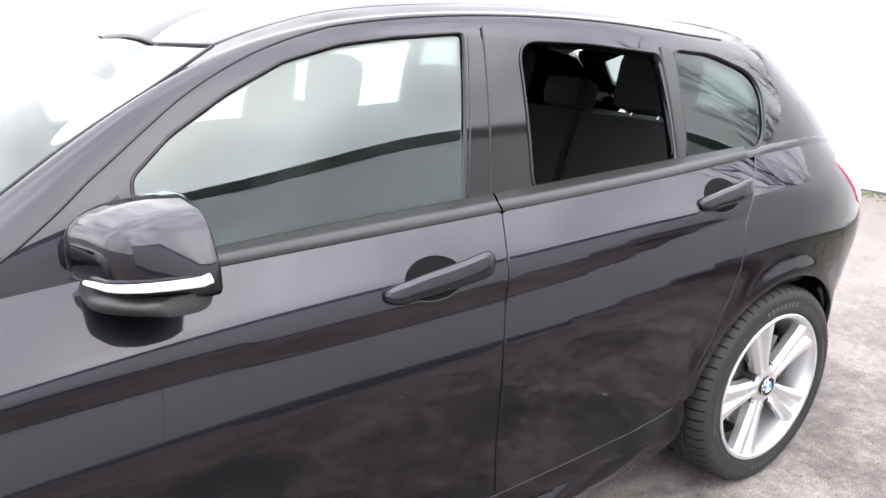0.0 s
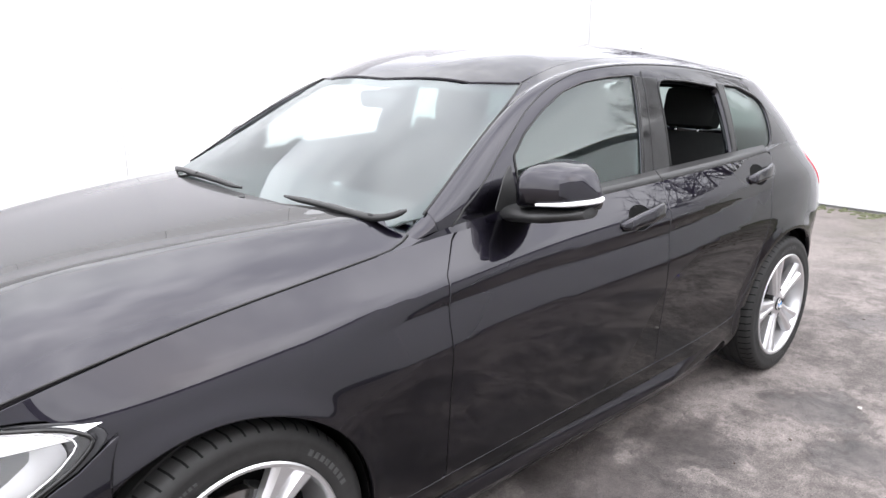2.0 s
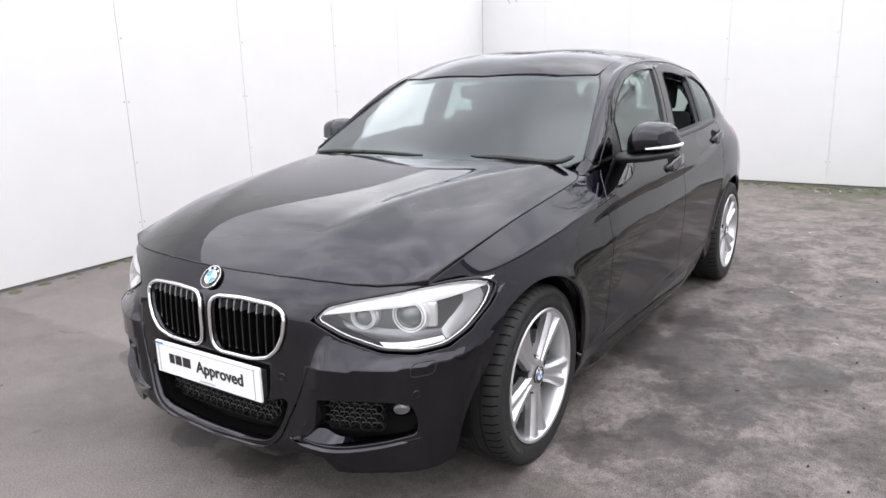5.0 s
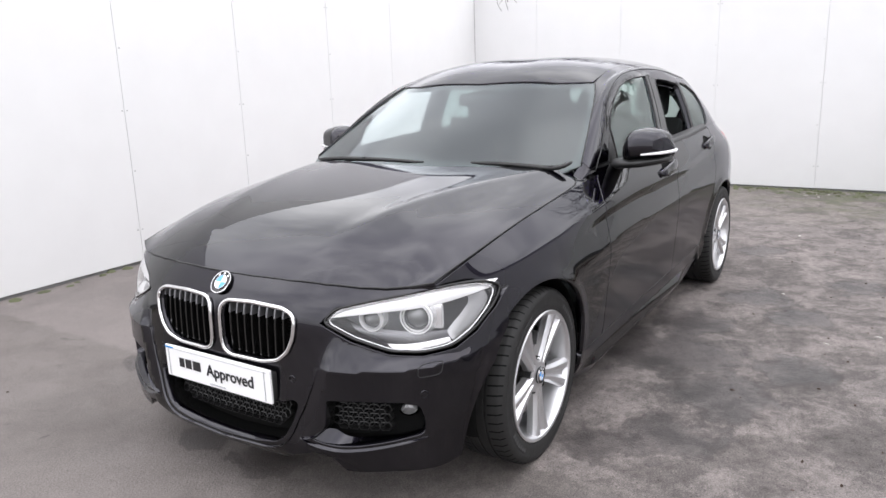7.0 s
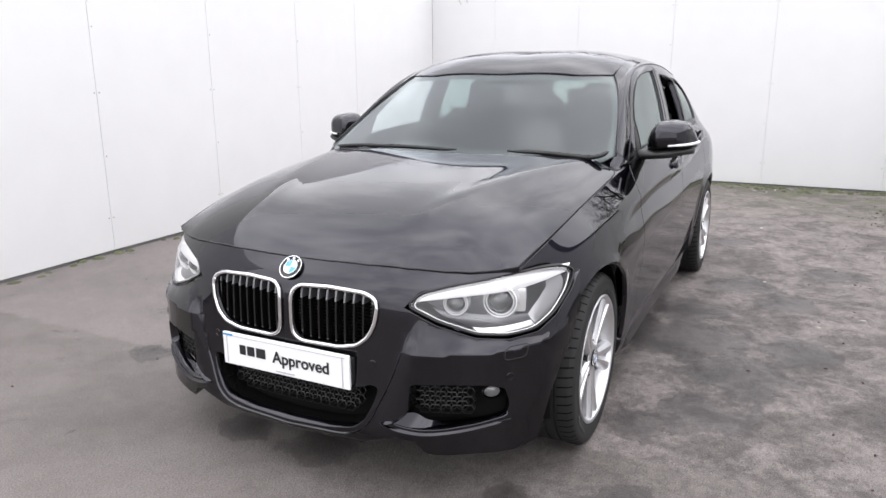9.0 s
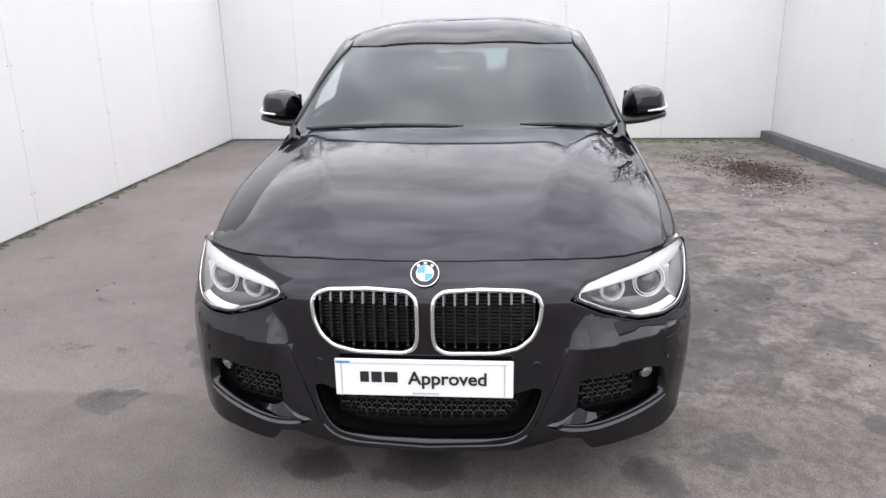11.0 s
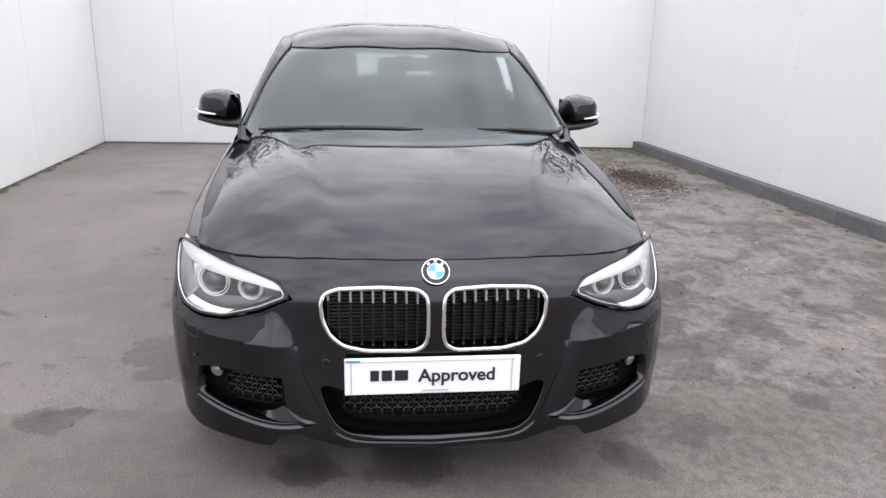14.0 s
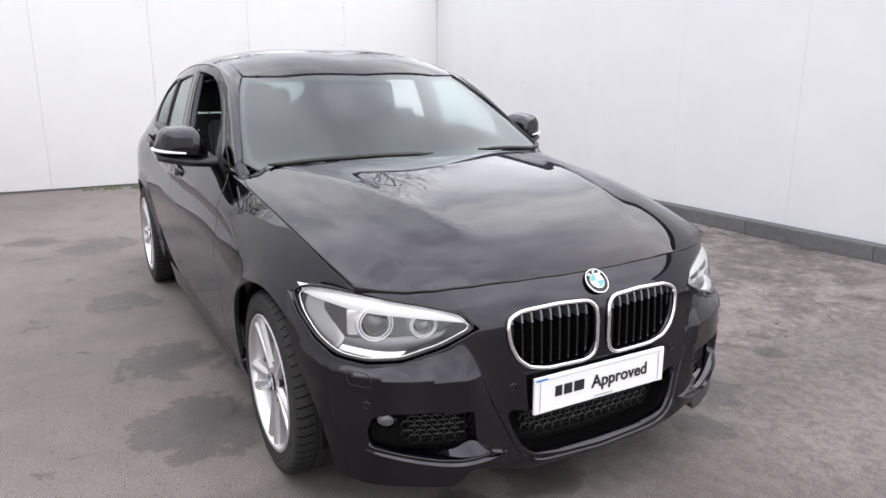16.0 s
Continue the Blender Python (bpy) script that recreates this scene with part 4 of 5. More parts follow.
# headlamps
for sign in (1, -1):
    lamp_loop = [(sign * y, z) for y, z in ROUND_LAMP]
    shrunk = np.array(lamp_loop)
    mid = shrunk.mean(0)
    lamp = panel("headlamp", [yz(lamp_loop, 0.02)], nose, lens_glass, car, "clear headlamp with two ringed projectors and a bright brow", cell=(0.2, 0.02), depth=0.004, lift=-0.004)
    lamp.visible_shadow = False
    rim3 = nose(nose_s(shrunk[:, 0]), shrunk[:, 1])
    tube("surround", resample(rim3, 0.012) + np.array([0.004, 0, 0]), 0.0045, gloss_black, lamp, closed=True, segments=6)
    q = mid + (shrunk - mid) * 0.945
    tube("lens_edge", resample(nose(nose_s(q[:, 0]), q[:, 1]), 0.012) + np.array([0.008, 0, 0]), 0.0022, lamp_silver, lamp, "thin bright line inside the lens", closed=True, segments=6)
    well("bucket", lamp_loop, nose, 0.075, lamp_grey, lamp, 0.90)
    q = mid + (shrunk - mid) * 0.93
    panel("bucket_back", [yz([tuple(p) for p in q], 0.03)], deeper(nose, 0.068), lamp_grey, lamp, cell=(0.3, 0.03), depth=0.002)

    def strip(name, upper, lower, depth_u, depth_l, mat, n=26):
        a, b = smooth_line(upper, n), smooth_line(lower, n)
        a3 = nose(nose_s(sign * a[:, 0]), a[:, 1]) + np.array([depth_u, -sign * depth_u * 0.4, 0])
        b3 = nose(nose_s(sign * b[:, 0]), b[:, 1]) + np.array([depth_l, -sign * depth_l * 0.4, 0])
        c3 = b3 + np.array([0.012, 0, -0.002])
        return mesh_part(name, [*a3, *b3, *c3], [(i + n * k, i + 1 + n * k, i + 1 + n * (k + 1), i + n * (k + 1)) for k in range(2) for i in range(n - 1)], mat, lamp)

    strip("brow", [(0.447, 0.686), (0.53, 0.711), (0.62, 0.728), (0.735, 0.746), (0.802, 0.737)], [(0.440, 0.670), (0.53, 0.682), (0.62, 0.692), (0.71, 0.702), (0.794, 0.722)], 0.030, 0.006, lamp_white)
    strip("lower_strip", [(0.430, 0.650), (0.50, 0.6235), (0.57, 0.5970), (0.645, 0.588), (0.745, 0.598)], [(0.425, 0.648), (0.50, 0.617), (0.57, 0.587), (0.65, 0.5765), (0.755, 0.590)], 0.030, 0.008, lamp_white)
    strip("lower_shelf", [(0.440, 0.656), (0.50, 0.64), (0.58, 0.625), (0.68, 0.618), (0.77, 0.63)], [(0.430, 0.650), (0.50, 0.6235), (0.57, 0.5970), (0.645, 0.588), (0.745, 0.598)], 0.055, 0.030, alloy_dark)
    strip("side_shelf", [(0.745, 0.705), (0.748, 0.69), (0.745, 0.66), (0.74, 0.635), (0.735, 0.61)], [(0.784, 0.718), (0.795, 0.69), (0.792, 0.65), (0.78, 0.615), (0.755, 0.592)], 0.05, 0.014, lamp_bezel, 14)
    for y, z, r in ((0.545, 0.660, 0.037), (0.662, 0.662, 0.050)):
        q = nose(nose_s(np.array([sign * y])), np.array([z]))[0] + np.array([0.052, -sign * 0.012, 0])
        m = Matrix.Translation(q) @ Matrix.Rotation(radians(-sign * 16), 4, "Z")
        unit = lathe("projector", [(r * 1.06, 0.004), (r * 1.0, -0.012), (r * 0.90, -0.008), (r * 0.80, -0.008), (r * 0.78, -0.004), (r * 0.74, 0.02)], lamp_bezel, lamp, "bright-ringed projector lens", 40, "x")
        for k in (1.0, 0.84):
            lathe("ring", [(r * k * 1.03, -0.008), (r * k * 1.02, -0.017), (r * k * 0.965, -0.017), (r * k * 0.955, -0.008)], lamp_white, unit, "bright ring", 40, "x")
        unit.matrix_local = m
        if r > 0.045:
            part("reflector", box(0.022, 0.052, 0.078, (0.016, sign * 0.052, 0.002), 0.010), lamp_silver, unit, "bright reflector beside the projector", smooth=True)
        lathe("collar", [(r * 1.22, 0.02), (r * 1.19, 0.004), (r * 1.04, -0.004)], lamp_silver, unit, n=36, axis="x")
        lathe("lens", [(r * 0.80, 0.0), (r * 0.66, -0.016), (r * 0.4, -0.027), (r * 0.15, -0.031), (0.0004, -0.032)], bulb_glass, unit, n=36, axis="x")

# body sides
for sign, word in ((-1, "left"), (1, "right")):
    f = side_of(sign)
    # wing
    wing = [(-0.448, 0.755), (-0.40, 0.757), (-0.33, 0.756), (-0.30, 0.752), (-0.262, 0.728), (-0.252, 0.66), (-0.245, 0.61), *[(x, z) for x, z in arc(0, ARCH_R, 128.5, -5, 30)], (0.60, 0.290), (0.612, 0.31), (0.607, 0.5), (DOOR_A - 0.022, 0.74), (DOOR_A - 0.004, 0.86), (0.69, 0.935), (0.72, 0.958), *[p for p in reversed(belt(-0.43, 0.728, 24))]]
    panel("front_wing", [xz(wing)], f, paint, car, cell=(0.022, 0.07), depth=0.02)
    # doors
    low = 0.292
    door_foot = [(0.80, 0.295), (1.1, 0.302), (1.5, 0.310)]
    back_foot = [(1.95, 0.326), (2.12, 0.337), (2.22, 0.350)]
    a_cut = [(0.619, low), (0.614, 0.5), (DOOR_A - 0.015, 0.74), (DOOR_A + 0.003, 0.86), (0.697, 0.933), (0.727, 0.953)]
    b_cut = [(1.672, 0.315), (1.660, 0.45), (1.660, 0.70), (1.690, 0.905), (1.705, 0.982)]
    cups = {}
    for hx, hz in ((1.520, 0.890), (2.415, 0.946)):
        ring = [(hx - 0.012 + 0.068 * math.cos(w), hz - 0.003 + 0.043 * math.sin(w)) for w in np.linspace(0, 2 * math.pi, 25)[:-1]]
        cups[hx] = xz(ring, 0.02)
    door = panel("front_door", [xz([*a_cut, *belt(0.738, 1.70, 16), *reversed(b_cut), *reversed(door_foot)]), cups[1.520]], f, paint, car, "glossy black front door", cell=(0.04, 0.085), depth=0.02)
    rear_cut = [(2.585, 1.010), (2.52, 0.93), (2.480, 0.858), (2.452, 0.736), (2.366, 0.545), (2.292, 0.41), (2.268, 0.366)]
    b2 = [(x + 0.0065, z) for x, z in b_cut]
    back_door = panel("rear_door", [xz([*b2, *belt(1.72, 2.56, 14), *rear_cut, *reversed(back_foot)]), cups[2.415]], f, paint, car, "glossy black rear door", cell=(0.04, 0.085), depth=0.02)
    # sill and rear quarter
    sill = [(0.358, 0.282), (0.39, 0.15), (0.5, 0.135), (2.18, 0.135), (2.26, 0.16), (2.315, 0.26), (2.322, 0.33), (2.304, 0.388), (2.266, 0.357), *[(x, z - 0.005) for x, z in reversed(back_foot)], (1.675, 0.310), *[(x, z - 0.005) for x, z in reversed(door_foot)], (0.62, low - 0.005), (0.605, 0.285)]
    panel("sill", [xz(sill, 0.015)], f, paint, car, cell=(0.03, 0.06), depth=0.03)
    quarter = [*[(x + 0.006, z) for x, z in rear_cut], *[(x, z) for x, z in arc(2.69, ARCH_R, 168, 10, 32)], (3.05, 0.20), (3.46, 0.22), (3.5, 0.5), (3.49, 0.9), *reversed(belt(2.595, 3.48, 18))]
    panel("rear_quarter", [xz(quarter)], f, paint, car, cell=(0.035, 0.12), depth=0.02)
    # tail lamp
    tl = rounded([(3.02, 0.965), (3.18, 0.985), (3.46, 0.935), (3.48, 0.77), (3.36, 0.755), (3.14, 0.83)], 0.03)
    panel("tail_lamp", [xz(tl)], f, red_lens, car, "red tail lamp at the rear corner", cell=(0.04, 0.2), depth=0.01, lift=0.004)
    # window sill seal along the belt
    for x0, x1, own in ((0.945, 1.7045, door), (1.7095, 2.56, back_door)):
        xs = np.linspace(x0, x1, 24)
        a = f(xs, np.full(24, 7.97))
        b = top_of(sign)(xs, np.full(24, 0.10)) + np.array([0, sign * 0.004, 0])
        c = a + np.array([0, sign * 0.002, 0.004])
        e = b + np.array([0, 0, 0.004])
        mesh_part("waist_seal", [*a, *c, *e, *b], [(i + 24 * k, i + 1 + 24 * k, i + 25 + 24 * k, i + 24 + 24 * k) for k in range(3) for i in range(23)], satin_black, own)
    # handles
    for hx, hz, own in ((1.520, 0.890, door), (2.415, 0.946, back_door)):
        v0 = side_v(np.array([hx]), np.array([hz]))
        q = f(np.array([hx]), v0)[0]
        lean = 0.16
        loop = cups[hx]
        rim = f(loop[:, 0], loop[:, 1])
        cup = [[rim.mean(0) + (p - rim.mean(0)) * sc - np.array([0, sign * dep, 0]) for p in rim] for sc, dep in ((1.0, 0.002), (0.97, 0.020), (0.88, 0.042), (0.4, 0.050))]
        # the hollow's shade is put into its colour: dull near-black, not the door's paint
        loft("handle_cup", cup, inside_dark, own, "dark hollow behind the handle", cap=True)
        long = 1.0 if hx < 2 else 0.82
        line = smooth_line([(-0.130 * long, 0.0, -0.012), (-0.118 * long, 0.010, -0.011), (-0.06 * long, 0.018, -0.005), (0.03, 0.021, 0.003), (0.09 * long, 0.017, 0.008), (0.122 * long, 0.009, 0.011), (0.132 * long, 0.0, 0.012)], 22)
        rings = []
        for i, (lx, ly, lz) in enumerate(line):
            t = i / 21
            h = 0.0200 + 0.0085 * t
            h *= math.sqrt(min(1, 0.22 + 6.5 * min(t, 1 - t)))
            base = q + np.array([lx, sign * (ly - lz * lean), lz + lx * 0.02])
            rings.append([base + np.array([0, sign * (0.010 * math.copysign(abs(math.cos(w)) ** 0.7, math.cos(w)) - h * math.copysign(abs(math.sin(w)) ** 0.8, math.sin(w)) * lean), h * math.copysign(abs(math.sin(w)) ** 0.8, math.sin(w))]) for w in np.linspace(0, 2 * math.pi, 13)[:-1]])
        loft("door_handle", rings, paint, own, "black pull handle", sharp=80)
    # wing mirror
    shell = []
    outline = [(0.0, 0.0)]
    for t in np.linspace(0, 1, 15):
        # from the inner end to the tip
        y = 0.792 + 0.198 * t
        back_x = 1.035 + 0.005 * t - 0.02 * (1 - t)
        depth_x = (0.165 - 0.06 * t) * math.sqrt(max(0.02, 1 - max(0, (t - 0.72) / 0.29) ** 2)) * min(1, 0.45 + 2.4 * t)
        top_z = float(np.interp(t, [0, 0.10, 0.25, 0.5, 0.78, 0.90, 0.97, 1], [1.066, 1.104, 1.127, 1.130, 1.121, 1.106, 1.080, 1.055]))
        bot_z = 0.990 + 0.012 * t
        ring = []
        for w in np.linspace(0, 2 * math.pi, 33)[:-1]:
            c, s = math.cos(w), math.sin(w)
            px = -abs(c) ** 0.75 * depth_x if c > 0 else abs(c) ** 0.5 * 0.014
            pz = math.copysign(abs(s) ** (0.62 if s > 0 else 0.45), s)
            zc, hz = bot_z + 0.42 * (top_z - bot_z), (0.58 if s > 0 else 0.42) * (top_z - bot_z)
            ring.append((back_x + px, sign * y, zc + hz * pz))
        shell.append(ring)
    tip = np.mean(shell[-1], 0)
    shell.append([tuple(tip + (np.array(p) - tip) * 0.55 + np.array([0, sign * 0.008, 0])) for p in shell[-1]])
    mirror = loft("wing_mirror", shell, paint, car, "glossy black wing mirror with a clear indicator strip", sharp=70)
    base = []
    for t in np.linspace(0, 1, 14):
        y = 0.705 + 0.285 * t
        cx = float(np.interp(t, [0, 0.3, 0.6, 1], [0.955, 0.958, 0.966, 1.000]))
        hx = float(np.interp(t, [0, 0.3, 0.6, 0.9, 1], [0.055, 0.072, 0.078, 0.056, 0.036]))
        z = float(np.interp(t, [0, 0.3, 0.6, 1], [0.966, 0.974, 0.981, 0.996]))
        h = float(np.interp(t, [0, 0.3, 0.7, 1], [0.028, 0.023, 0.022, 0.015]))
        base.append([(cx + hx * math.copysign(abs(math.cos(w)) ** 0.7, math.cos(w)), sign * y, z + h * math.sin(w)) for w in np.linspace(0, 2 * math.pi, 17)[:-1]])
    loft("mirror_foot", base, satin_black, mirror, sharp=60)
    led = []
    for t in np.linspace(0.48, 1.0, 16):
        y = 0.792 + 0.205 * t
        depth_x = (0.165 - 0.06 * t) * math.sqrt(max(0.02, 1 - max(0, (t - 0.72) / 0.29) ** 2))
        back_x = 1.035 + 0.005 * t - 0.02 * (1 - t)
        led.append((back_x - depth_x * 1.0 - 0.001, sign * y, 1.012 + 0.016 * t))
    led += [(1.024, sign * 1.003, 1.030), (1.036, sign * 1.002, 1.033)]
    tube("indicator_strip", led, np.linspace(0.0040, 0.0080, 18), clear_white, mirror, "clear indicator strip", segments=8, up=(0, 0, 1))
    gl = [(1.052, sign * (0.80 + 0.16 * a), 1.005 + 0.10 * b) for a, b in ((0, 0), (1, 0.05), (1, 0.75), (0, 1))]
    mesh_part("mirror_glass", gl, [(0, 1, 2, 3)], mirror_glass, mirror, smooth=False)


# ---- cabin: roof, pillars, glass ----
def xzt(poly, step=0.03):
    """A loop on the cabin's side from (x, z)."""
    q = resample(poly, step)
    return np.stack([q[:, 0], top_v(q[:, 0], q[:, 1])], -1)


SCREEN_EDGE = [(0.635, 2.2), (0.78, 2.55), (0.95, 2.95), (1.10, 3.45), (1.19, 3.80)]
FRONT_WINDOW = [(0.985, 0.986), (1.628, 0.999), (1.697, 1.351), (1.533, 1.344), (1.408, 1.331), (1.29, 1.302), (1.176, 1.25), (1.068, 1.187), (0.995, 1.125)]
REAR_WINDOW = [(1.821, 1.012), (2.307, 1.026), (2.317, 1.297), (2.06, 1.325), (1.874, 1.333), (1.838, 1.312)]
QUARTER_WINDOW = [(2.337, 1.028), (2.635, 1.042), (2.676, 1.085), (2.718, 1.195), (2.685, 1.243), (2.534, 1.293), (2.37, 1.308)]

roof_top = [(1.192, 3.86), (1.12, 4.6), (1.085, 6.0), (1.12, 7.4), (1.192, 8.14), *[(x, 8.22) for x in np.linspace(1.3, 3.06, 30)], (3.10, 7.6), (3.115, 6.0), (3.10, 4.4), *[(x, 3.78) for x in np.linspace(3.06, 1.3, 30)]]
flat = lambda p, s=0.12: resample(p, s)
panel("roof", [flat(roof_top)], top, paint, car, "glossy black roof panel", cell=(0.05, 0.18), depth=0.015)
screen = [*SCREEN_EDGE, (1.105, 4.7), (1.075, 6.0), (1.105, 7.3), *[(x, 12 - v) for x, v in reversed(SCREEN_EDGE)], (0.53, 8.0), (0.475, 7.0), (0.46, 6.0), (0.475, 5.0), (0.53, 4.0)]
windscreen = panel("windscreen", [flat(screen)], top, screen_glass, car, "tinted curved windscreen", cell=(0.03, 0.15), depth=0.004, lift=-0.006)
windscreen.visible_shadow = False
inner_screen = [(0.64, 3.1), (0.82, 3.25), (1.0, 3.55), (1.14, 3.88), (1.075, 4.8), (1.045, 6.0), (1.075, 7.2), (1.14, 8.12), (1.0, 8.45), (0.82, 8.75), (0.64, 8.9), (0.575, 8.0), (0.515, 7.0), (0.50, 6.0), (0.515, 5.0), (0.575, 4.0)]
panel("screen_border", [flat(screen), flat(inner_screen)], top, satin_black, windscreen, "black border of the windscreen", cell=(0.03, 0.15), depth=0.002, lift=-0.011)
hatch = [(3.125, 4.4), (3.135, 6.0), (3.125, 7.6), (3.11, 8.22), (3.25, 9.0), (3.385, 9.5), (3.43, 8.0), (3.44, 6.0), (3.43, 4.0), (3.385, 2.5), (3.25, 3.0), (3.11, 3.78)]
hatch_hole = [(3.155, 4.45), (3.16, 6.0), (3.155, 7.55), (3.28, 8.05), (3.375, 7.8), (3.395, 6.0), (3.375, 4.2), (3.28, 3.95)]
tailgate = panel("tailgate", [flat(hatch), flat(hatch_hole)], top, paint, car, cell=(0.03, 0.2), depth=0.02)
rg = panel("rear_screen", [flat(hatch_hole)], top, hatch_glass, tailgate, cell=(0.03, 0.2), depth=0.003, lift=-0.006)
rg.visible_shadow = False
ys = np.linspace(-1, 1, 25)
verts, faces = [], []
vs = np.linspace(0, 8, 18)
for v in vs:
    p = side(np.array([3.488]), np.array([v]))[0]
    for k in ys:
        verts.append((p[0] + 0.085 * (1 - k * k) + (0.02 if p[2] < 0.62 else 0.0), p[1] * k, p[2]))
p = top(np.array([3.435]), np.array([1.0]))[0]
for k in ys:
    verts.append((3.44, -p[1] * k * 1.0, 1.0 + 0.01 * (1 - k * k)))
for i in range(len(vs)):
    for j in range(24):
        faces.append((i * 25 + j, i * 25 + j + 1, (i + 1) * 25 + j + 1, (i + 1) * 25 + j))
mesh_part("rear_bumper", verts, faces, paint, car)
# roof spoiler
sp = [[(3.06 + 0.10 * a, y, float(top(np.array([3.08]), np.array([6.0 - 2.6 * abs(y) / 0.5]))[0][2]) - 0.004 - 0.045 * a + h) for a, h in ((0, 0.004), (1, 0.0), (1, -0.014), (0, -0.02))] for y in np.linspace(-0.44, 0.44, 13)]
loft("roof_spoiler", sp, paint, car, sharp=30)

for sign in (-1, 1):
    f = top_of(sign)
    frame_loop = [(0.66, 0.02), *[(x, 0.02) for x in np.linspace(0.75, 3.40, 40)], (3.395, 2.05), (3.25, 2.95), (3.10, 3.74), *[(x, 3.74) for x in np.linspace(3.05, 1.3, 28)], (1.195, 3.76), (1.10, 3.40), (0.95, 2.90), (0.78, 2.50), (0.648, 2.14)]
    loops = [flat(frame_loop)]
    wins = {}
    for key, poly, r in (("front", FRONT_WINDOW, 0.014), ("rear", REAR_WINDOW, 0.03), ("quarter", QUARTER_WINDOW, 0.035)):
        wins[key] = xzt(rounded(poly, r, 5), 0.03)
        loops.append(wins[key])
    pillar = panel("side_frame", loops, f, paint, car, "black pillars and roof rail", cell=(0.03, 0.13), depth=0.03)
    for key, mat, shut in (("front", window_glass, sign < 0), ("rear", dark_glass, sign > 0), ("quarter", quarter_glass, True)):
        loop = wins[key]
        q = f(loop[:, 0], loop[:, 1]) 
        c = resample(q, 0.02)
        n_out = np.array([0, sign * 0.004, 0.0012])
        tube(key + "_window_seal", c + n_out * 0.3, 0.0032, seal, pillar, closed=True, segments=6, up=(0, sign, 0.3))
        if shut:
            g = panel("window_glass", [loop], f, mat, pillar, "tinted side window, closed", cell=(0.05, 0.2), depth=0.003, lift=-0.005)
            g.visible_shadow = False
    # gloss covers of the middle pillar, and the black corner behind the mirror
    for cover in ([(1.640, 1.002), (1.6985, 1.004), (1.742, 1.342), (1.708, 1.346)], [(1.7025, 1.004), (1.811, 1.010), (1.828, 1.31), (1.845, 1.336), (1.750, 1.343)]):
        panel("pillar_cover", [xzt(rounded(cover, 0.008, 3), 0.03)], f, gloss_black, pillar, "gloss black pillar cover", cell=(0.03, 0.2), depth=0.003, lift=0.003)
    panel("mirror_corner", [xzt(rounded([(0.875, 0.984), (0.972, 0.988), (0.972, 1.105), (0.93, 1.065)], 0.012, 3), 0.03)], f, satin_black, pillar, cell=(0.03, 0.2), depth=0.003, lift=0.003)
    panel("divider", [xzt([(2.312, 1.034), (2.334, 1.035), (2.366, 1.306), (2.322, 1.312)], 0.03)], f, satin_black, pillar, cell=(0.03, 0.2), depth=0.003, lift=0.004)
    # shut line of the doors under the roof rail
    xs = np.linspace(0.708, 2.62, 70)
    vv = np.interp(xs, [0.708, 0.757, 0.85, 0.929, 1.1, 1.25, 1.4, 2.3, 2.62], [0.02, 0.77, 1.17, 1.46, 1.85, 2.1, 2.3, 2.35, 2.3])
    tube("door_shut_line", f(xs, vv), 0.003, seal, pillar, segments=5)
    # shut line between the doors above the belt
    zz = np.linspace(1.004, 1.362, 20)
    xs = np.interp(zz, [1.0, 1.345, 1.372], [1.698, 1.746, 1.750])
    tube("pillar_gap", f(xs, top_v(xs, zz)) + np.array([0, sign * 0.003, 0.001]), 0.0018, seal, pillar, segments=5)
    # strip of bodywork between the belt and the wing, at the foot of the front pillar
    xs = np.linspace(0.56, 1.02, 20)
    a, b = side_of(sign)(xs, np.full(20, 7.96)), f(xs, np.full(20, 0.05))
    b = a + (b - a) * np.clip((xs - 0.56) / 0.11, 0, 1)[:, None] ** 0.7
    mesh_part("pillar_foot", [*a, *b], [(i, i + 1, i + 21, i + 20) for i in range(19)], paint, pillar)
    xs = np.linspace(2.54, 3.42, 26)
    a, b = side_of(sign)(xs, np.full(26, 7.96)), f(xs, np.full(26, 0.05))
    m = (a + b) / 2 + np.array([0, sign * 0.003, 0.003])
    mesh_part("shoulder", [*a, *m, *b], [(i + 26 * k, i + 1 + 26 * k, i + 27 + 26 * k, i + 26 + 26 * k) for k in range(2) for i in range(25)], paint, pillar)

# painted corners between the bonnet, the wings and the front pillars
for sign in (-1, 1):
    f = top_of(sign)
    corner = [(0.46, 0.7565), (0.455, 0.752), *[(x + 0.004, y + 0.004) for x, y in REAR_CORNER], (0.66, 0.672), (0.72, 0.66), (0.76, 0.70), (0.76, 0.757), (0.62, 0.7575)]
    panel("cowl_corner", [resample([(x, sign * y) for x, y in corner], 0.02)], bonnet, paint, car, cell=(0.03, 0.03), depth=0.01, lift=-0.001)
    vs = np.linspace(0.02, 2.25, 16)
    lead_x = np.interp(vs, [0.02, 2.15, 2.3], [0.668, 0.652, 0.66])
    a = f(lead_x, vs) + np.array([0, 0, -0.001])
    c = bonnet(lead_x - 0.075, a[:, 1] * 0.985) + np.array([0, 0, -0.003])
    m = a * 0.55 + c * 0.45 + np.array([0, 0, -0.004])
    mesh_part("pillar_toe", [*a, *m, *c], [(i + 16 * k, i + 1 + 16 * k, i + 17 + 16 * k, i + 16 + 16 * k) for k in range(2) for i in range(15)], paint, car)
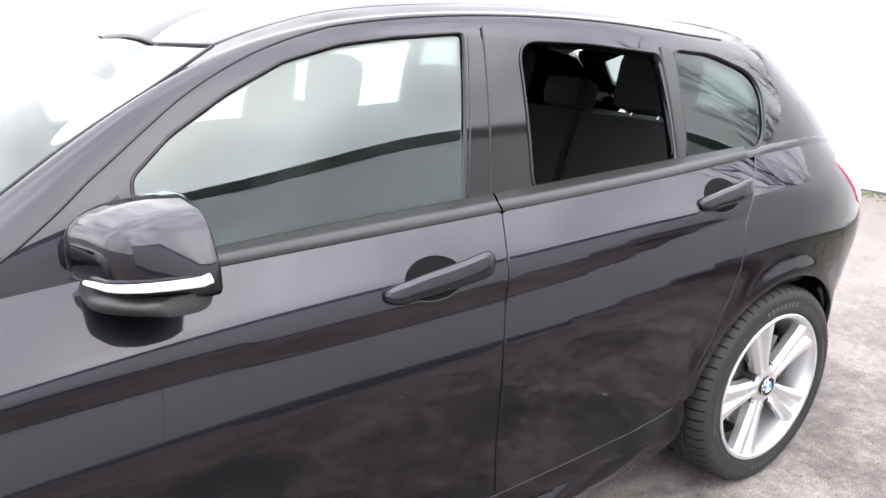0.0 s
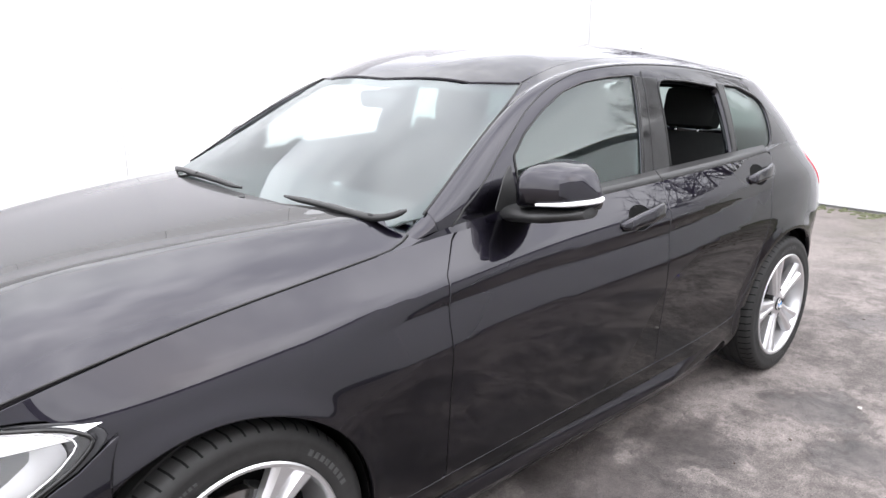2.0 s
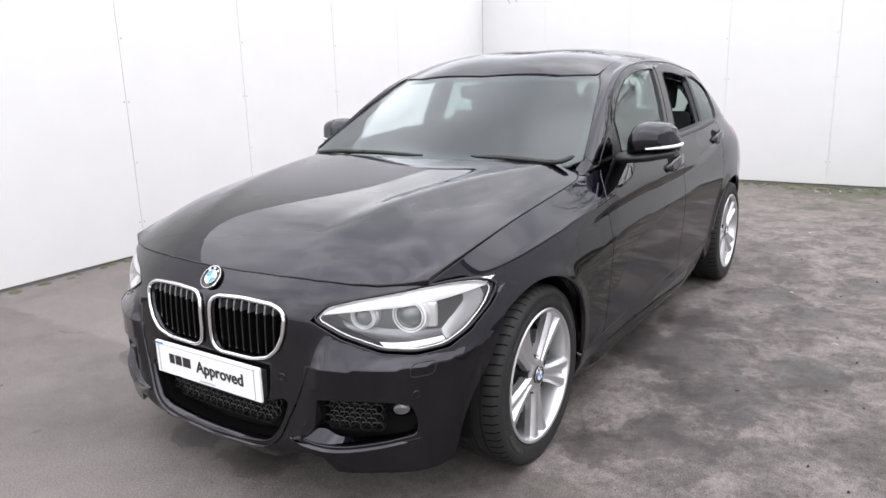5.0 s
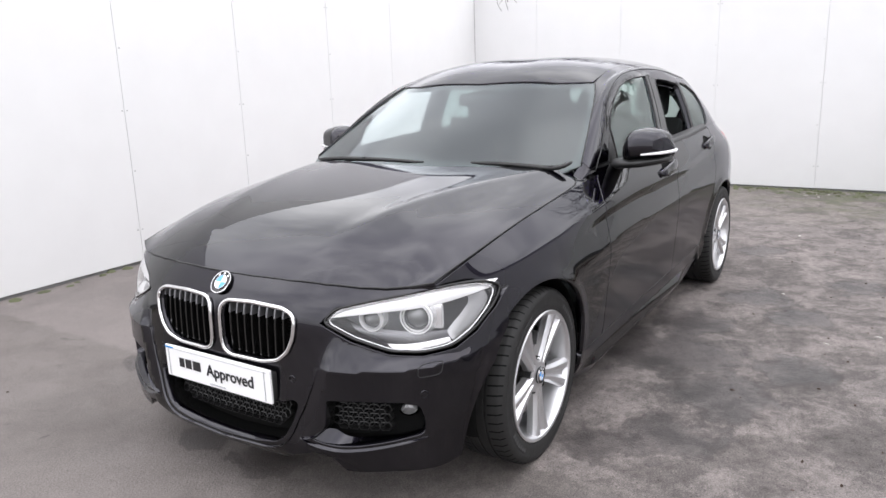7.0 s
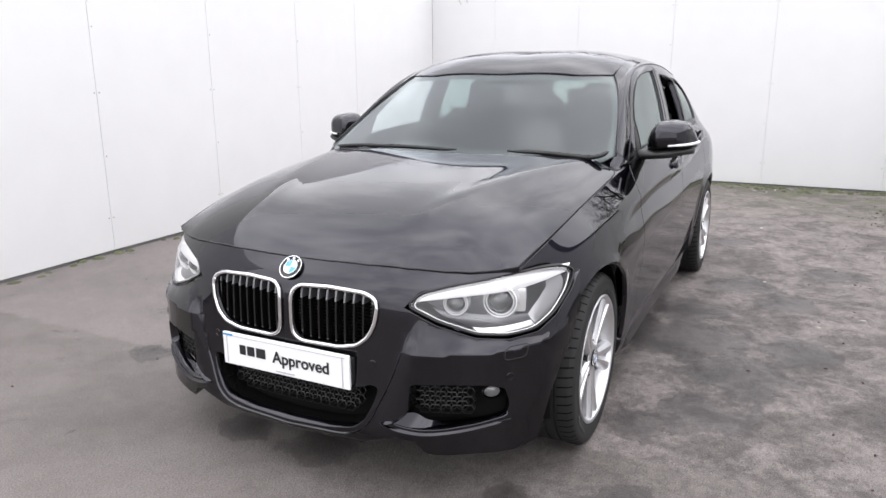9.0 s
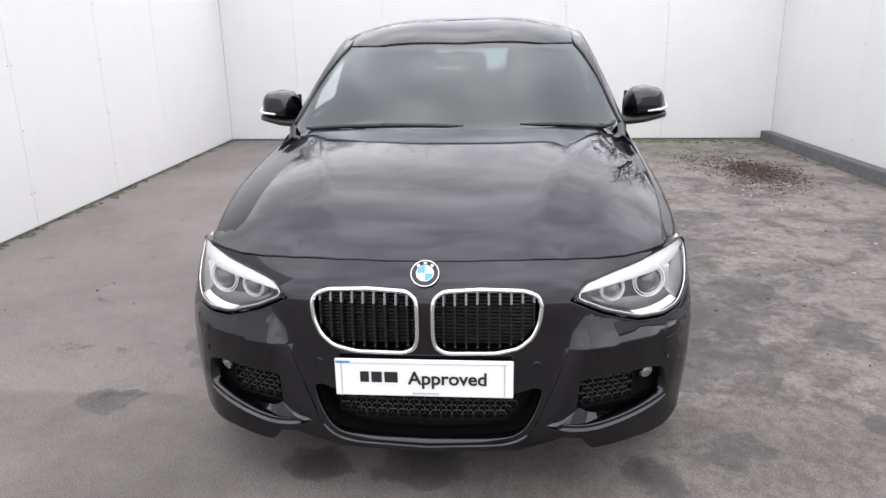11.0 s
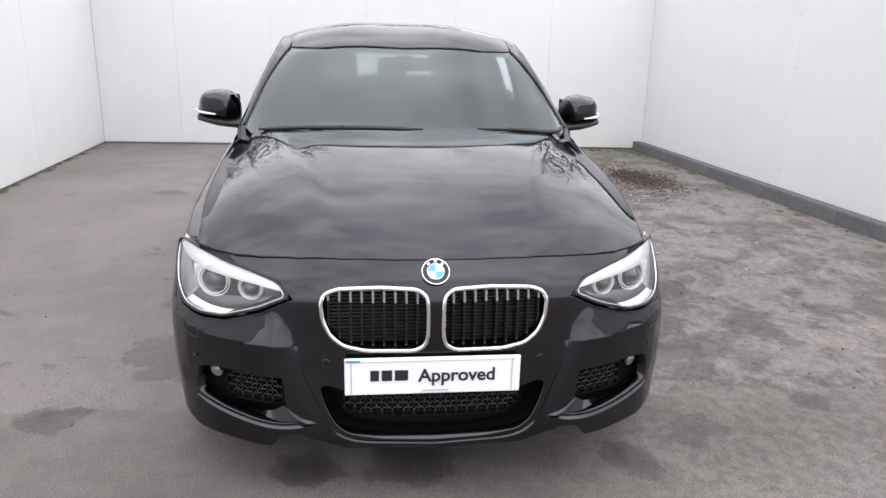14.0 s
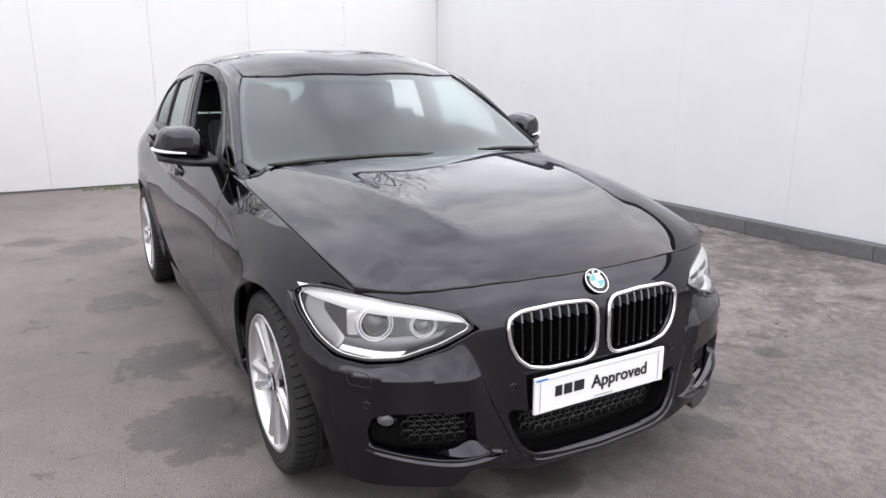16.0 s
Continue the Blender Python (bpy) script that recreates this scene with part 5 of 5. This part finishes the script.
# cowl, wipers, aerial
cv = []
for y in np.linspace(-0.64, 0.64, 29):
    xe = float(np.interp(abs(y), [0, 0.18, 0.34, 0.47, 0.58, 0.65], [0.387, 0.395, 0.425, 0.47, 0.53, 0.60]))
    z0 = float(bonnet(np.array([xe]), np.array([y]))[0][2])
    cv.append([(xe - 0.03, y, z0 - 0.03), (xe + 0.01, y, z0 - 0.022), (xe + 0.10, y, z0 - 0.010), (xe + 0.10, y, z0 - 0.05)])
loft("cowl", cv, plastic, car, "black plastic cowl under the windscreen", sharp=20)


def wiper(name, ends, arm_end, label):
    """A wiper: blade along the foot of the screen, and its arm."""
    (xa, va), (xb, vb) = ends
    t = np.linspace(0, 1, 20)
    v = va + (vb - va) * t
    foot = np.interp(v, [2.95, 4.0, 5.0, 6.0, 7.0, 8.0, 9.0], [0.612, 0.540, 0.488, 0.472, 0.488, 0.540, 0.61])
    p = top(foot + xa + (xb - xa) * t, v) + np.array([-0.010, 0, 0.011])
    w = tube(name, p, np.interp(t, [0, 0.1, 0.5, 0.9, 1], [0.004, 0.009, 0.0115, 0.009, 0.004]), satin_black, car, label, segments=6)
    a = smooth_line([arm_end, (np.array(arm_end) + p[11]) / 2 + np.array([0, 0, 0.006]), p[11] + np.array([-0.006, 0, 0.008])], 14)
    tube("arm", a, np.linspace(0.008, 0.0045, 14), satin_black, w, segments=6)
    lathe("pivot", [(0.0005, 0.02), (0.016, 0.018), (0.018, 0.0), (0.02, -0.02)], satin_black, w, n=16, axis="z", at=tuple(arm_end))
    return w


wiper("wiper", [(0.004, 5.15), (0.0, 2.95)], (0.43, -0.10, 0.975), "black windscreen wiper at rest")
wiper("wiper", [(0.004, 8.2), (0.0, 5.85)], (0.52, 0.60, 0.955), "black windscreen wiper at rest")
fin = []
for t, w, h in ((0, 0.004, 0.0), (0.2, 0.016, 0.012), (0.5, 0.022, 0.028), (0.8, 0.018, 0.058), (1.0, 0.010, 0.068), (1.06, 0.006, 0.02)):
    x = 2.59 + 0.17 * t
    z0 = float(top(np.array([x]), np.array([6.0]))[0][2]) - 0.004
    fin.append([(x, w, z0), (x + 0.004, w * 0.5, z0 + h * 0.7), (x + 0.006, 0, z0 + h), (x + 0.004, -w * 0.5, z0 + h * 0.7), (x, -w, z0)])
loft("roof_aerial", fin, paint, car, "black fin aerial on the roof", sharp=60)
# dark gap round the windscreen, and the roof drip line beside the roof panel
for sign in (-1, 1):
    edge = smooth_line(SCREEN_EDGE, 40)
    tube("screen_seal", top_of(sign)(edge[:, 0], edge[:, 1] - 0.02), 0.0035, seal, windscreen, "thin black seal beside the windscreen", segments=5)
    xs = np.linspace(1.195, 3.08, 50)
    tube("roof_seam", top_of(sign)(xs, np.full(50, 3.76)) + np.array([0, 0, -0.004]), 0.0045, seal, car, segments=5)


# ---- wheels ----
def make_wheel():
    """A wheel round its hub with the outer face towards -y."""
    w = new("wheel")
    w.parent = car
    w["label"] = "silver alloy wheel with five grooved double spokes"
    R = 0.318
    lathe("tyre", [(0.232, 0.095), (0.255, 0.11), (0.29, 0.112), (0.308, 0.098), (R - 0.001, 0.085), (R, 0.045), (R - 0.006, 0.044), (R - 0.006, 0.037), (R, 0.036), (R, 0.004), (R - 0.006, 0.003), (R - 0.006, -0.003), (R, -0.004), (R, -0.036), (R - 0.006, -0.037), (R - 0.006, -0.044), (R, -0.045), (R - 0.001, -0.085), (0.308, -0.100), (0.296, -0.1045), (0.285, -0.107), (0.283, -0.106), (0.262, -0.109), (0.246, -0.107), (0.238, -0.101), (0.232, -0.095)], rubber, w, "black tyre", 72)
    # moulded lettering on the sidewall, as short raised bars
    for start, count, step in ((20, 8, 4.2), (205, 7, 4.2), (110, 12, 2.6), (295, 12, 2.6)):
        for i in range(count):
            a, tall = radians(start + i * step), 0.007 if step > 3 else 0.0035
            bm = box(tall * 2, 0.002, 0.268 * radians(step) * 0.66, (0.268, -0.1085, 0), 0)
            bm.transform(Matrix.Rotation(-a, 4, "Y"))
            part("bar", bm, rubber_worn, w)
    n = 60
    verts, faces = [], []
    for i in range(n):
        a = 2 * math.pi * i / n
        for e in (-1, 1):
            k = len(verts)
            for y, da, r in ((0.1015, 0.0, 0.3072), (0.0965, 0.002, 0.3112), (0.0855, 0.008, 0.3178), (0.050, 0.026, R + 0.0007)):
                verts += [(r * math.cos(a + da), e * y, r * math.sin(a + da)), (r * math.cos(a + da + 0.016), e * y, r * math.sin(a + da + 0.016))]
            faces += [(k + 2 * q, k + 2 * q + 1, k + 2 * q + 3, k + 2 * q + 2) for q in range(3)]
    t = mesh_part("tread", verts, faces, inside_dark, w, smooth=False)
    t["kind"] = "stuff"
    rim = lathe("rim", [(0.2355, -0.100), (0.238, -0.105), (0.234, -0.1085), (0.226, -0.106), (0.221, -0.098), (0.218, -0.08), (0.205, -0.03), (0.20, 0.04), (0.215, 0.10)], alloy, w, "silver alloy rim", 72)
    for k in range(5):
        a0 = radians(-93 + 72 * k)
        rings = []
        for t in np.linspace(0, 1, 18):
            r = 0.042 + 0.187 * t
            wide = float(np.interp(r, [0.042, 0.055, 0.075, 0.10, 0.14, 0.18, 0.21, 0.23], [0.031, 0.0295, 0.0295, 0.0325, 0.040, 0.049, 0.058, 0.066]))
            slot = float(np.interp(r, [0.042, 0.06, 0.10, 0.16, 0.23], [0.002, 0.003, 0.0060, 0.0125, 0.021]))
            deep = float(np.interp(r, [0.042, 0.06, 0.12, 0.20, 0.23], [0.002, 0.009, 0.020, 0.020, 0.010]))
            y_face = -0.088 - 0.014 * t ** 1.5
            half = [(slot * 0.35, deep), (slot, 0.005), (slot + 0.003, 0.0), (0.6 * wide + 0.4 * slot, -0.001), (wide - 0.006, 0.004), (wide, 0.012), (wide * 0.97, 0.036)]
            section = [(-d, e) for d, e in reversed(half)] + half
            rings.append([(r * math.cos(a0) - d * math.sin(a0), y_face + e, r * math.sin(a0) + d * math.cos(a0)) for d, e in section])
        loft("double_spoke", rings, alloy, w, "silver double spoke with a groove along it", sharp=26)
    lathe("hub", [(0.0005, -0.086), (0.030, -0.086), (0.045, -0.090), (0.058, -0.084), (0.064, -0.055), (0.05, -0.03)], alloy, w, "wheel hub", 36)
    cap = roundel(0.031, w, Matrix.Translation((0, -0.092, 0)) @ Matrix.Rotation(radians(90), 4, "Z"), "hub_cap")
    for k in range(5):
        a = radians(-93 + 36 + 72 * k)
        lathe("wheel_bolt", [(0.0005, -0.066), (0.010, -0.067), (0.0105, -0.074), (0.013, -0.076), (0.0145, -0.0845), (0.015, -0.04)], satin_black, w, n=12, at=(0.056 * math.cos(a), 0, 0.056 * math.sin(a)))
    lathe("brake_disc", [(0.06, -0.042), (0.148, -0.042), (0.150, -0.036), (0.150, -0.018), (0.06, -0.018)], disc_steel, w, "steel brake disc", 48)
    rings = [[((0.155 - 0.05 * b) * math.cos(a), y, (0.155 - 0.05 * b) * math.sin(a)) for b, y in ((0, -0.06), (1, -0.06), (1, -0.01), (0, -0.01))] for a in np.linspace(radians(5), radians(70), 8)]
    loft("brake_caliper", rings, caliper_grey, w, sharp=30)
    lathe("back_plate", [(0.0005, 0.0), (0.205, 0.0), (0.208, 0.004)], inside_dark, w, n=40)
    return w


wheel = make_wheel()
wheel.matrix_basis = Matrix.Translation((0.03, -0.73, HUB_Z)) @ Matrix.Rotation(radians(-3), 4, "Y")
for ax, y in ((0.03, 0.73), (2.69, -0.772), (2.69, 0.772)):
    m = Matrix.Translation((ax, y, HUB_Z))
    if y > 0:
        m = m @ Matrix.Rotation(math.pi, 4, "Z")
    if ax > 1 and y < 0:
        m = m @ Matrix.Rotation(radians(-57), 4, "Y")
    copy_thing(wheel, m)
for ax in AXLES:
    for sign in (-1, 1):
        v, fc = [], []
        angles = np.linspace(radians(-12), radians(192), 26)
        for a in angles:
            tuck = 0.045 if ax < 1 and a > radians(90) else 0.0
            for r, y in ((ARCH_R + 0.001, 0.828 - tuck), (ARCH_R + 0.006, 0.815 - tuck), (ARCH_R + 0.012, 0.60), (ARCH_R + 0.012, 0.45)):
                v.append((ax + r * math.cos(a), sign * y, HUB_Z + r * math.sin(a)))
        for i in range(25):
            for k in range(3):
                fc.append((i * 4 + k, i * 4 + k + 1, (i + 1) * 4 + k + 1, (i + 1) * 4 + k))
        mesh_part("wheel_arch_liner", v, fc, inside_dark, car)
        v = [(ax, sign * 0.5, HUB_Z)] + [(ax + 0.37 * math.cos(a), sign * 0.5, HUB_Z + 0.37 * math.sin(a)) for a in np.linspace(0, 2 * math.pi, 33)]
        mesh_part("arch_wall", v, [(0, i, i + 1) for i in range(1, 33)], inside_dark, car, smooth=False)

# underbody, bulkhead and inner skins
part("underbody", box(3.7, 1.18, 0.10, (1.40, 0, 0.24), 0.02), inside_dark, car)
part("engine_block", box(0.85, 0.98, 0.46, (-0.10, 0, 0.52), 0.02), inside_dark, car)
part("cabin_floor", box(2.5, 1.46, 0.05, (1.75, 0, 0.33), 0.01), trim_grey, car, "dark carpeted cabin floor")
for sign in (-1, 1):
    q = xz([(0.45, 0.32), (2.25, 0.32), (2.33, 0.50), (2.52, 0.95), (2.6, 0.99), *reversed(belt(0.62, 2.55, 20, 7.75)), (0.45, 0.85)])
    inner = panel("door_lining", [q], lambda u, v, s=sign: side(u, v) * np.array([1, s, 1]) - np.array([0, s * 0.07, 0]), trim_grey, car, "dark inner door lining", cell=(0.08, 0.4), depth=0.004)
    panel("rear_lining", [xz([(2.5, 0.6), (3.4, 0.6), (3.4, 0.92), *reversed(belt(2.56, 3.38, 8, 7.7))])], lambda u, v, s=sign: side(u, v) * np.array([1, s * 0.9, 1]), trim_grey, car, cell=(0.1, 0.4), depth=0.004)
panel("headlining", [flat([(1.16, 4.1), (1.09, 6.0), (1.16, 7.9), (2.2, 8.6), (3.05, 8.3), (3.08, 6.0), (3.05, 3.7), (2.2, 3.4)])], top, headliner, car, "pale grey headlining", cell=(0.1, 0.4), depth=0.005, lift=-0.03)


# ---- cabin fittings ----
def cushion(name, sx, sy, sz, m, mat, parent, label="", soft=0.035):
    bm = box(sx, sy, sz, (0, 0, 0), soft)
    bmesh.ops.subdivide_edges(bm, edges=[e for e in bm.edges if e.calc_length() > 0.1], cuts=3, use_grid_fill=True)
    for v in bm.verts:
        k = (1 - (2 * v.co.y / sy) ** 2) * (1 - (2 * v.co.z / sz) ** 2)
        v.co.x += math.copysign(0.018, v.co.x) * max(0, k)
    ob = part(name, bm, mat, parent, label, smooth=True)
    ob.matrix_basis = m
    return ob


def seat(x, y, wide=0.50):
    place = pose(x - 0.28, y, 0.56, 0, 78, 0)
    s = cushion("seat", 0.15, wide, 0.52, place, leather, car, "black front seat")
    p = place.inverted()
    cushion("backrest", 0.15, wide - 0.02, 0.62, p @ pose(x + 0.03, y, 0.79, 0, 17, 0), leather, s)
    for e in (-1, 1):
        cushion("bolster", 0.12, 0.09, 0.52, p @ pose(x - 0.03, y + e * (wide / 2 - 0.05), 0.76, 0, 17, 0), leather, s, soft=0.03)
    cushion("headrest", 0.11, 0.27, 0.19, p @ pose(x + 0.14, y, 1.168, 0, 12, 0), leather, s, soft=0.045)
    for e in (-0.06, 0.06):
        tube("post", [p @ Vector((x + 0.115, y + e, 1.04)), p @ Vector((x + 0.13, y + e, 1.11))], 0.0065, chrome, s)
    return s


seat(1.70, -0.365)
seat(1.70, 0.365)
bench_place = pose(2.12, 0, 0.56, 0, 80, 0)
bench = cushion("rear_bench", 0.16, 1.26, 0.48, bench_place, leather, car, "black rear bench with split backrest")
pb = bench_place.inverted()
for y, w in ((-0.40, 0.46), (0.02, 0.34), (0.42, 0.44)):
    cushion("backrest", 0.13, w, 0.55, pb @ pose(2.47, y, 0.82, 0, 20, 0), leather, bench)
for y in (-0.39, 0.0, 0.39):
    cushion("headrest", 0.10, 0.27 if y else 0.20, 0.19 if y else 0.12, pb @ pose(2.615, y, 1.19 if y else 1.13, 0, 12, 0), leather, bench, soft=0.04)
    for e in (-0.056, 0.056):
        tube("post", [pb @ Vector((2.565, y + e, 1.06)), pb @ Vector((2.59, y + e, 1.13))], 0.0065, chrome, bench)
part("parcel_shelf", box(0.62, 1.16, 0.02, (2.92, 0, 0.985), 0.008), inside_dark, car, "black parcel shelf")
dash = []
for y in np.linspace(-0.70, 0.70, 15):
    k = abs(y) / 0.7
    hump = 0.035 * math.exp(-((y - 0.36) / 0.17) ** 2)
    dash.append([(0.54 + 0.1 * k * k, y, 0.925), (0.70, y, 0.955 + hump * 0.5), (0.86, y, 0.955 + hump), (0.90, y, 0.92 + hump * 0.6), (0.93, y, 0.83), (0.92, y, 0.66), (0.86, y, 0.52), (0.6, y, 0.50)])
loft("dashboard", dash, trim_grey, car, "dark grey dashboard with an instrument hood", sharp=35)
hub = Matrix.Translation((1.03, 0.365, 0.90)) @ Matrix.Rotation(radians(-24), 4, "Y")
wheel_line = [tuple(hub @ Vector((0, 0.185 * math.cos(a), 0.185 * math.sin(a)))) for a in np.linspace(0, 2 * math.pi, 49)[:-1]]
steer = tube("steering_wheel", wheel_line, 0.015, leather, car, "black leather steering wheel", closed=True, segments=8, up=(1, 0, 0))
cushion("airbag_pad", 0.05, 0.16, 0.14, hub, trim_grey, steer, soft=0.02)
for a in (0, 180, 270):
    tube("spoke", [tuple(hub @ Vector((0, 0.06 * math.cos(radians(a)), 0.06 * math.sin(radians(a))))), tuple(hub @ Vector((0, 0.18 * math.cos(radians(a)), 0.18 * math.sin(radians(a)))))], 0.013, satin_silver, steer, segments=6)
part("centre_console", box(0.95, 0.20, 0.20, (1.35, 0, 0.50), 0.03), trim_grey, car)
mirror_place = pose(1.075, 0, 1.255, 0, -8, 0)
rv = cushion("interior_mirror", 0.035, 0.25, 0.07, mirror_place, satin_black, car, "interior mirror under the windscreen", soft=0.02)
pm = mirror_place.inverted()
cushion("sensor_cover", 0.05, 0.10, 0.04, pm @ pose(1.085, 0, 1.272, 0, -28, 0), satin_black, rv, soft=0.018)


# ---- loose things in the yard and beyond its walls ----
def scatter(name, spots, mat, label, category, small, large, seed, flat=0.25):
    """Many small crumbs and leaves, each a bent bit, joined: spots are (x, y, spread x, spread y, how many)."""
    rnd = random.Random(seed)
    verts, faces = [], []
    for cx, cy, sx, sy, count in spots:
        for _ in range(count):
            x, y = rnd.gauss(cx, sx), rnd.gauss(cy, sy)
            size, turn = rnd.uniform(small, large), rnd.uniform(0, 6.28)
            long, lift = rnd.uniform(1.0, 2.2), rnd.uniform(0.1, 1.0) * size * flat
            k = len(verts)
            outline = ((-1, 0), (-0.3, 0.55), (0.5, 0.4), (1, 0), (0.4, -0.5), (-0.4, -0.45))
            for h in (0.0, 1.0):
                for i, (a, b) in enumerate(outline):
                    u, v = a * size * long * 0.5, b * size * 0.7
                    verts.append((x + u * math.cos(turn) - v * math.sin(turn), y + u * math.sin(turn) + v * math.cos(turn), 0.001 + h * (0.15 * size + lift * (i % 3) * 0.5)))
            faces.append(tuple(k + 6 + i for i in range(6)))
            faces += [(k + i, k + (i + 1) % 6, k + 6 + (i + 1) % 6, k + 6 + i) for i in range(6)]
    return tagged(mesh_part(name, verts, faces, mat, smooth=False), label, category, kind="stuff")


scatter("leaf_litter", [(4.75, -2.80, 0.34, 0.16, 2300), (4.95, -2.75, 0.16, 0.10, 900), (4.15, -2.6, 0.28, 0.15, 300), (5.3, -2.5, 0.40, 0.22, 500)], litter_brown, "pile of brown leaf litter on the tarmac", "leaf litter", 0.004, 0.016, 3, 0.5)
scatter("grit", [(2.6, -2.3, 1.3, 0.5, 150), (1.2, -2.0, 0.9, 0.4, 40), (4.5, -2.0, 0.9, 0.6, 80), (0.2, 2.1, 1.2, 0.5, 16), (4.0, 2.2, 1.5, 0.5, 16)], litter_brown, "dark crumbs of dirt strewn over the tarmac", "dirt", 0.004, 0.012, 5, 0.5)
scatter("pale_scraps", [(4.6, -2.8, 0.4, 0.25, 9), (3.9, -2.4, 0.5, 0.3, 5), (6.7, -1.1, 0.1, 0.15, 5), (2.4, -1.9, 0.9, 0.5, 8)], litter_pale, "small pale scraps of paper and grit", "scraps", 0.012, 0.03, 8)


def moss_strip(a, b, inward, count, seed, wide=0.10):
    """Low clumps of moss along the foot of a wall."""
    rnd = random.Random(seed)
    verts, faces = [], []
    for _ in range(count):
        t = rnd.random()
        p = a.lerp(b, t) + inward * abs(rnd.gauss(0.02, wide))
        r, h = rnd.uniform(0.012, 0.05), rnd.uniform(0.004, 0.02)
        k, m = len(verts), 7
        verts += [(p.x + r * rnd.uniform(0.7, 1.2) * math.cos(6.283 * i / m), p.y + r * rnd.uniform(0.7, 1.2) * math.sin(6.283 * i / m), 0.0005) for i in range(m)]
        verts += [(p.x + 0.55 * r * math.cos(6.283 * i / m), p.y + 0.55 * r * math.sin(6.283 * i / m), h * rnd.uniform(0.6, 1.0)) for i in range(m)]
        verts.append((p.x, p.y, h))
        faces += [(k + i, k + (i + 1) % m, k + m + (i + 1) % m, k + m + i) for i in range(m)]
        faces += [(k + m + i, k + m + (i + 1) % m, k + 2 * m) for i in range(m)]
    return tagged(mesh_part("moss", verts, faces, moss_green), "low green moss along the foot of the wall", "moss", kind="stuff")


moss_strip(CORNER_R.lerp(CORNER_L, 0.35), CORNER_L, Vector((-1, 0, 0)), 320, 11, 0.14)
moss_strip(CORNER_R, FRONT_R, Vector((0, -1, 0)), 90, 12, 0.03)
moss_strip(CORNER_L + Vector((0, 0.16, 0)), CORNER_L.lerp(FRONT_L, 0.55) + Vector((0, 0.16, 0)), Vector((0, 1, 0)), 26, 13, 0.05)


def branch_out(rnd, start, way, length, thick, depth, runs):
    """Adds a crooked limb and its side limbs to runs."""
    line, p, d = [tuple(start)], Vector(start), Vector(way).normalized()
    n = 5
    for i in range(n):
        d = (d + Vector((rnd.gauss(0, 0.16), rnd.gauss(0, 0.16), rnd.gauss(0.03, 0.12)))).normalized()
        p = p + d * (length / n)
        line.append(tuple(p))
        if depth and i > 0:
            for _ in range(2 if depth > 1 else 1):
                off = Vector((rnd.gauss(0, 1), rnd.gauss(0, 1), rnd.gauss(0.2, 0.7))).normalized()
                branch_out(rnd, p, d * 0.7 + off * 0.8, length * rnd.uniform(0.42, 0.66), thick * (0.62 - 0.06 * i), depth - 1, runs)
    runs.append((line, thick))


def bare_tree(x, y, tall, seed, lean=(0, 0)):
    tree = tagged(new("bare_tree"), "leafless winter tree standing beyond the wall", "tree")
    rnd = random.Random(seed)
    base = [(x, y, 0), (x + 0.05, y, tall * 0.2), (x + lean[0] * 0.4, y + lean[1] * 0.4, tall * 0.42)]
    tube("trunk", smooth_line(base, 9), np.linspace(0.17, 0.10, 9), bark, tree, segments=9)
    runs = []
    for k in range(7):
        a = 6.283 * k / 7 + rnd.uniform(-0.3, 0.3)
        branch_out(rnd, base[-1] if k % 2 else (x + 0.05, y, tall * 0.33), (math.cos(a) * 0.8 + lean[0], math.sin(a) * 0.8 + lean[1], rnd.uniform(0.5, 1.4)), tall * rnd.uniform(0.30, 0.42), 0.055, 3, runs)
    verts, faces = [], []
    for line, thick in runs:
        k, m = len(verts), 4
        for i, p in enumerate(line):
            r = thick * (1 - 0.75 * i / (len(line) - 1))
            q = Vector(line[min(i + 1, len(line) - 1)]) - Vector(line[max(i - 1, 0)])
            u = q.cross(Vector((0.3, 0.9, 0.31))).normalized()
            v = q.cross(u).normalized()
            verts += [tuple(Vector(p) + r * (u * math.cos(w) + v * math.sin(w))) for w in (0, 1.57, 3.14, 4.71)]
        faces += [(k + i * m + j, k + i * m + (j + 1) % m, k + (i + 1) * m + (j + 1) % m, k + (i + 1) * m + j) for i in range(len(line) - 1) for j in range(m)]
    crown = mesh_part("branches", verts, faces, bark, tree, "dense bare branches")
    crown["kind"] = "stuff"
    return tree


bare_tree(13.6, -5.6, 7.6, 21)
bare_tree(12.8, -0.6, 6.6, 22)
bare_tree(14.0, 3.6, 7.0, 23)
bare_tree(15.0, 8.0, 7.4, 24)


# twigs hanging over the far wall
twigs = tagged(new("overhanging_twigs"), "thin bare twigs hanging over the top of the wall", "twigs")
rnd = random.Random(4)
for k in range(5):
    y = 2.80 + 0.055 * k
    x = 7.06 + 0.0
    drop = rnd.uniform(0.12, 0.27)
    line = smooth_line([(x + 0.30, y, 2.60), (x + 0.02, y + 0.01, 2.66), (x - 0.12, y + rnd.uniform(-0.02, 0.02), 2.63), (x - 0.16, y + rnd.uniform(-0.04, 0.04), 2.56 - drop * 0.6), (x - 0.14, y + rnd.uniform(-0.06, 0.06), 2.53 - drop)], 14)
    tube("twig", line, np.linspace(0.006, 0.0025, 14), bark, twigs, segments=5)
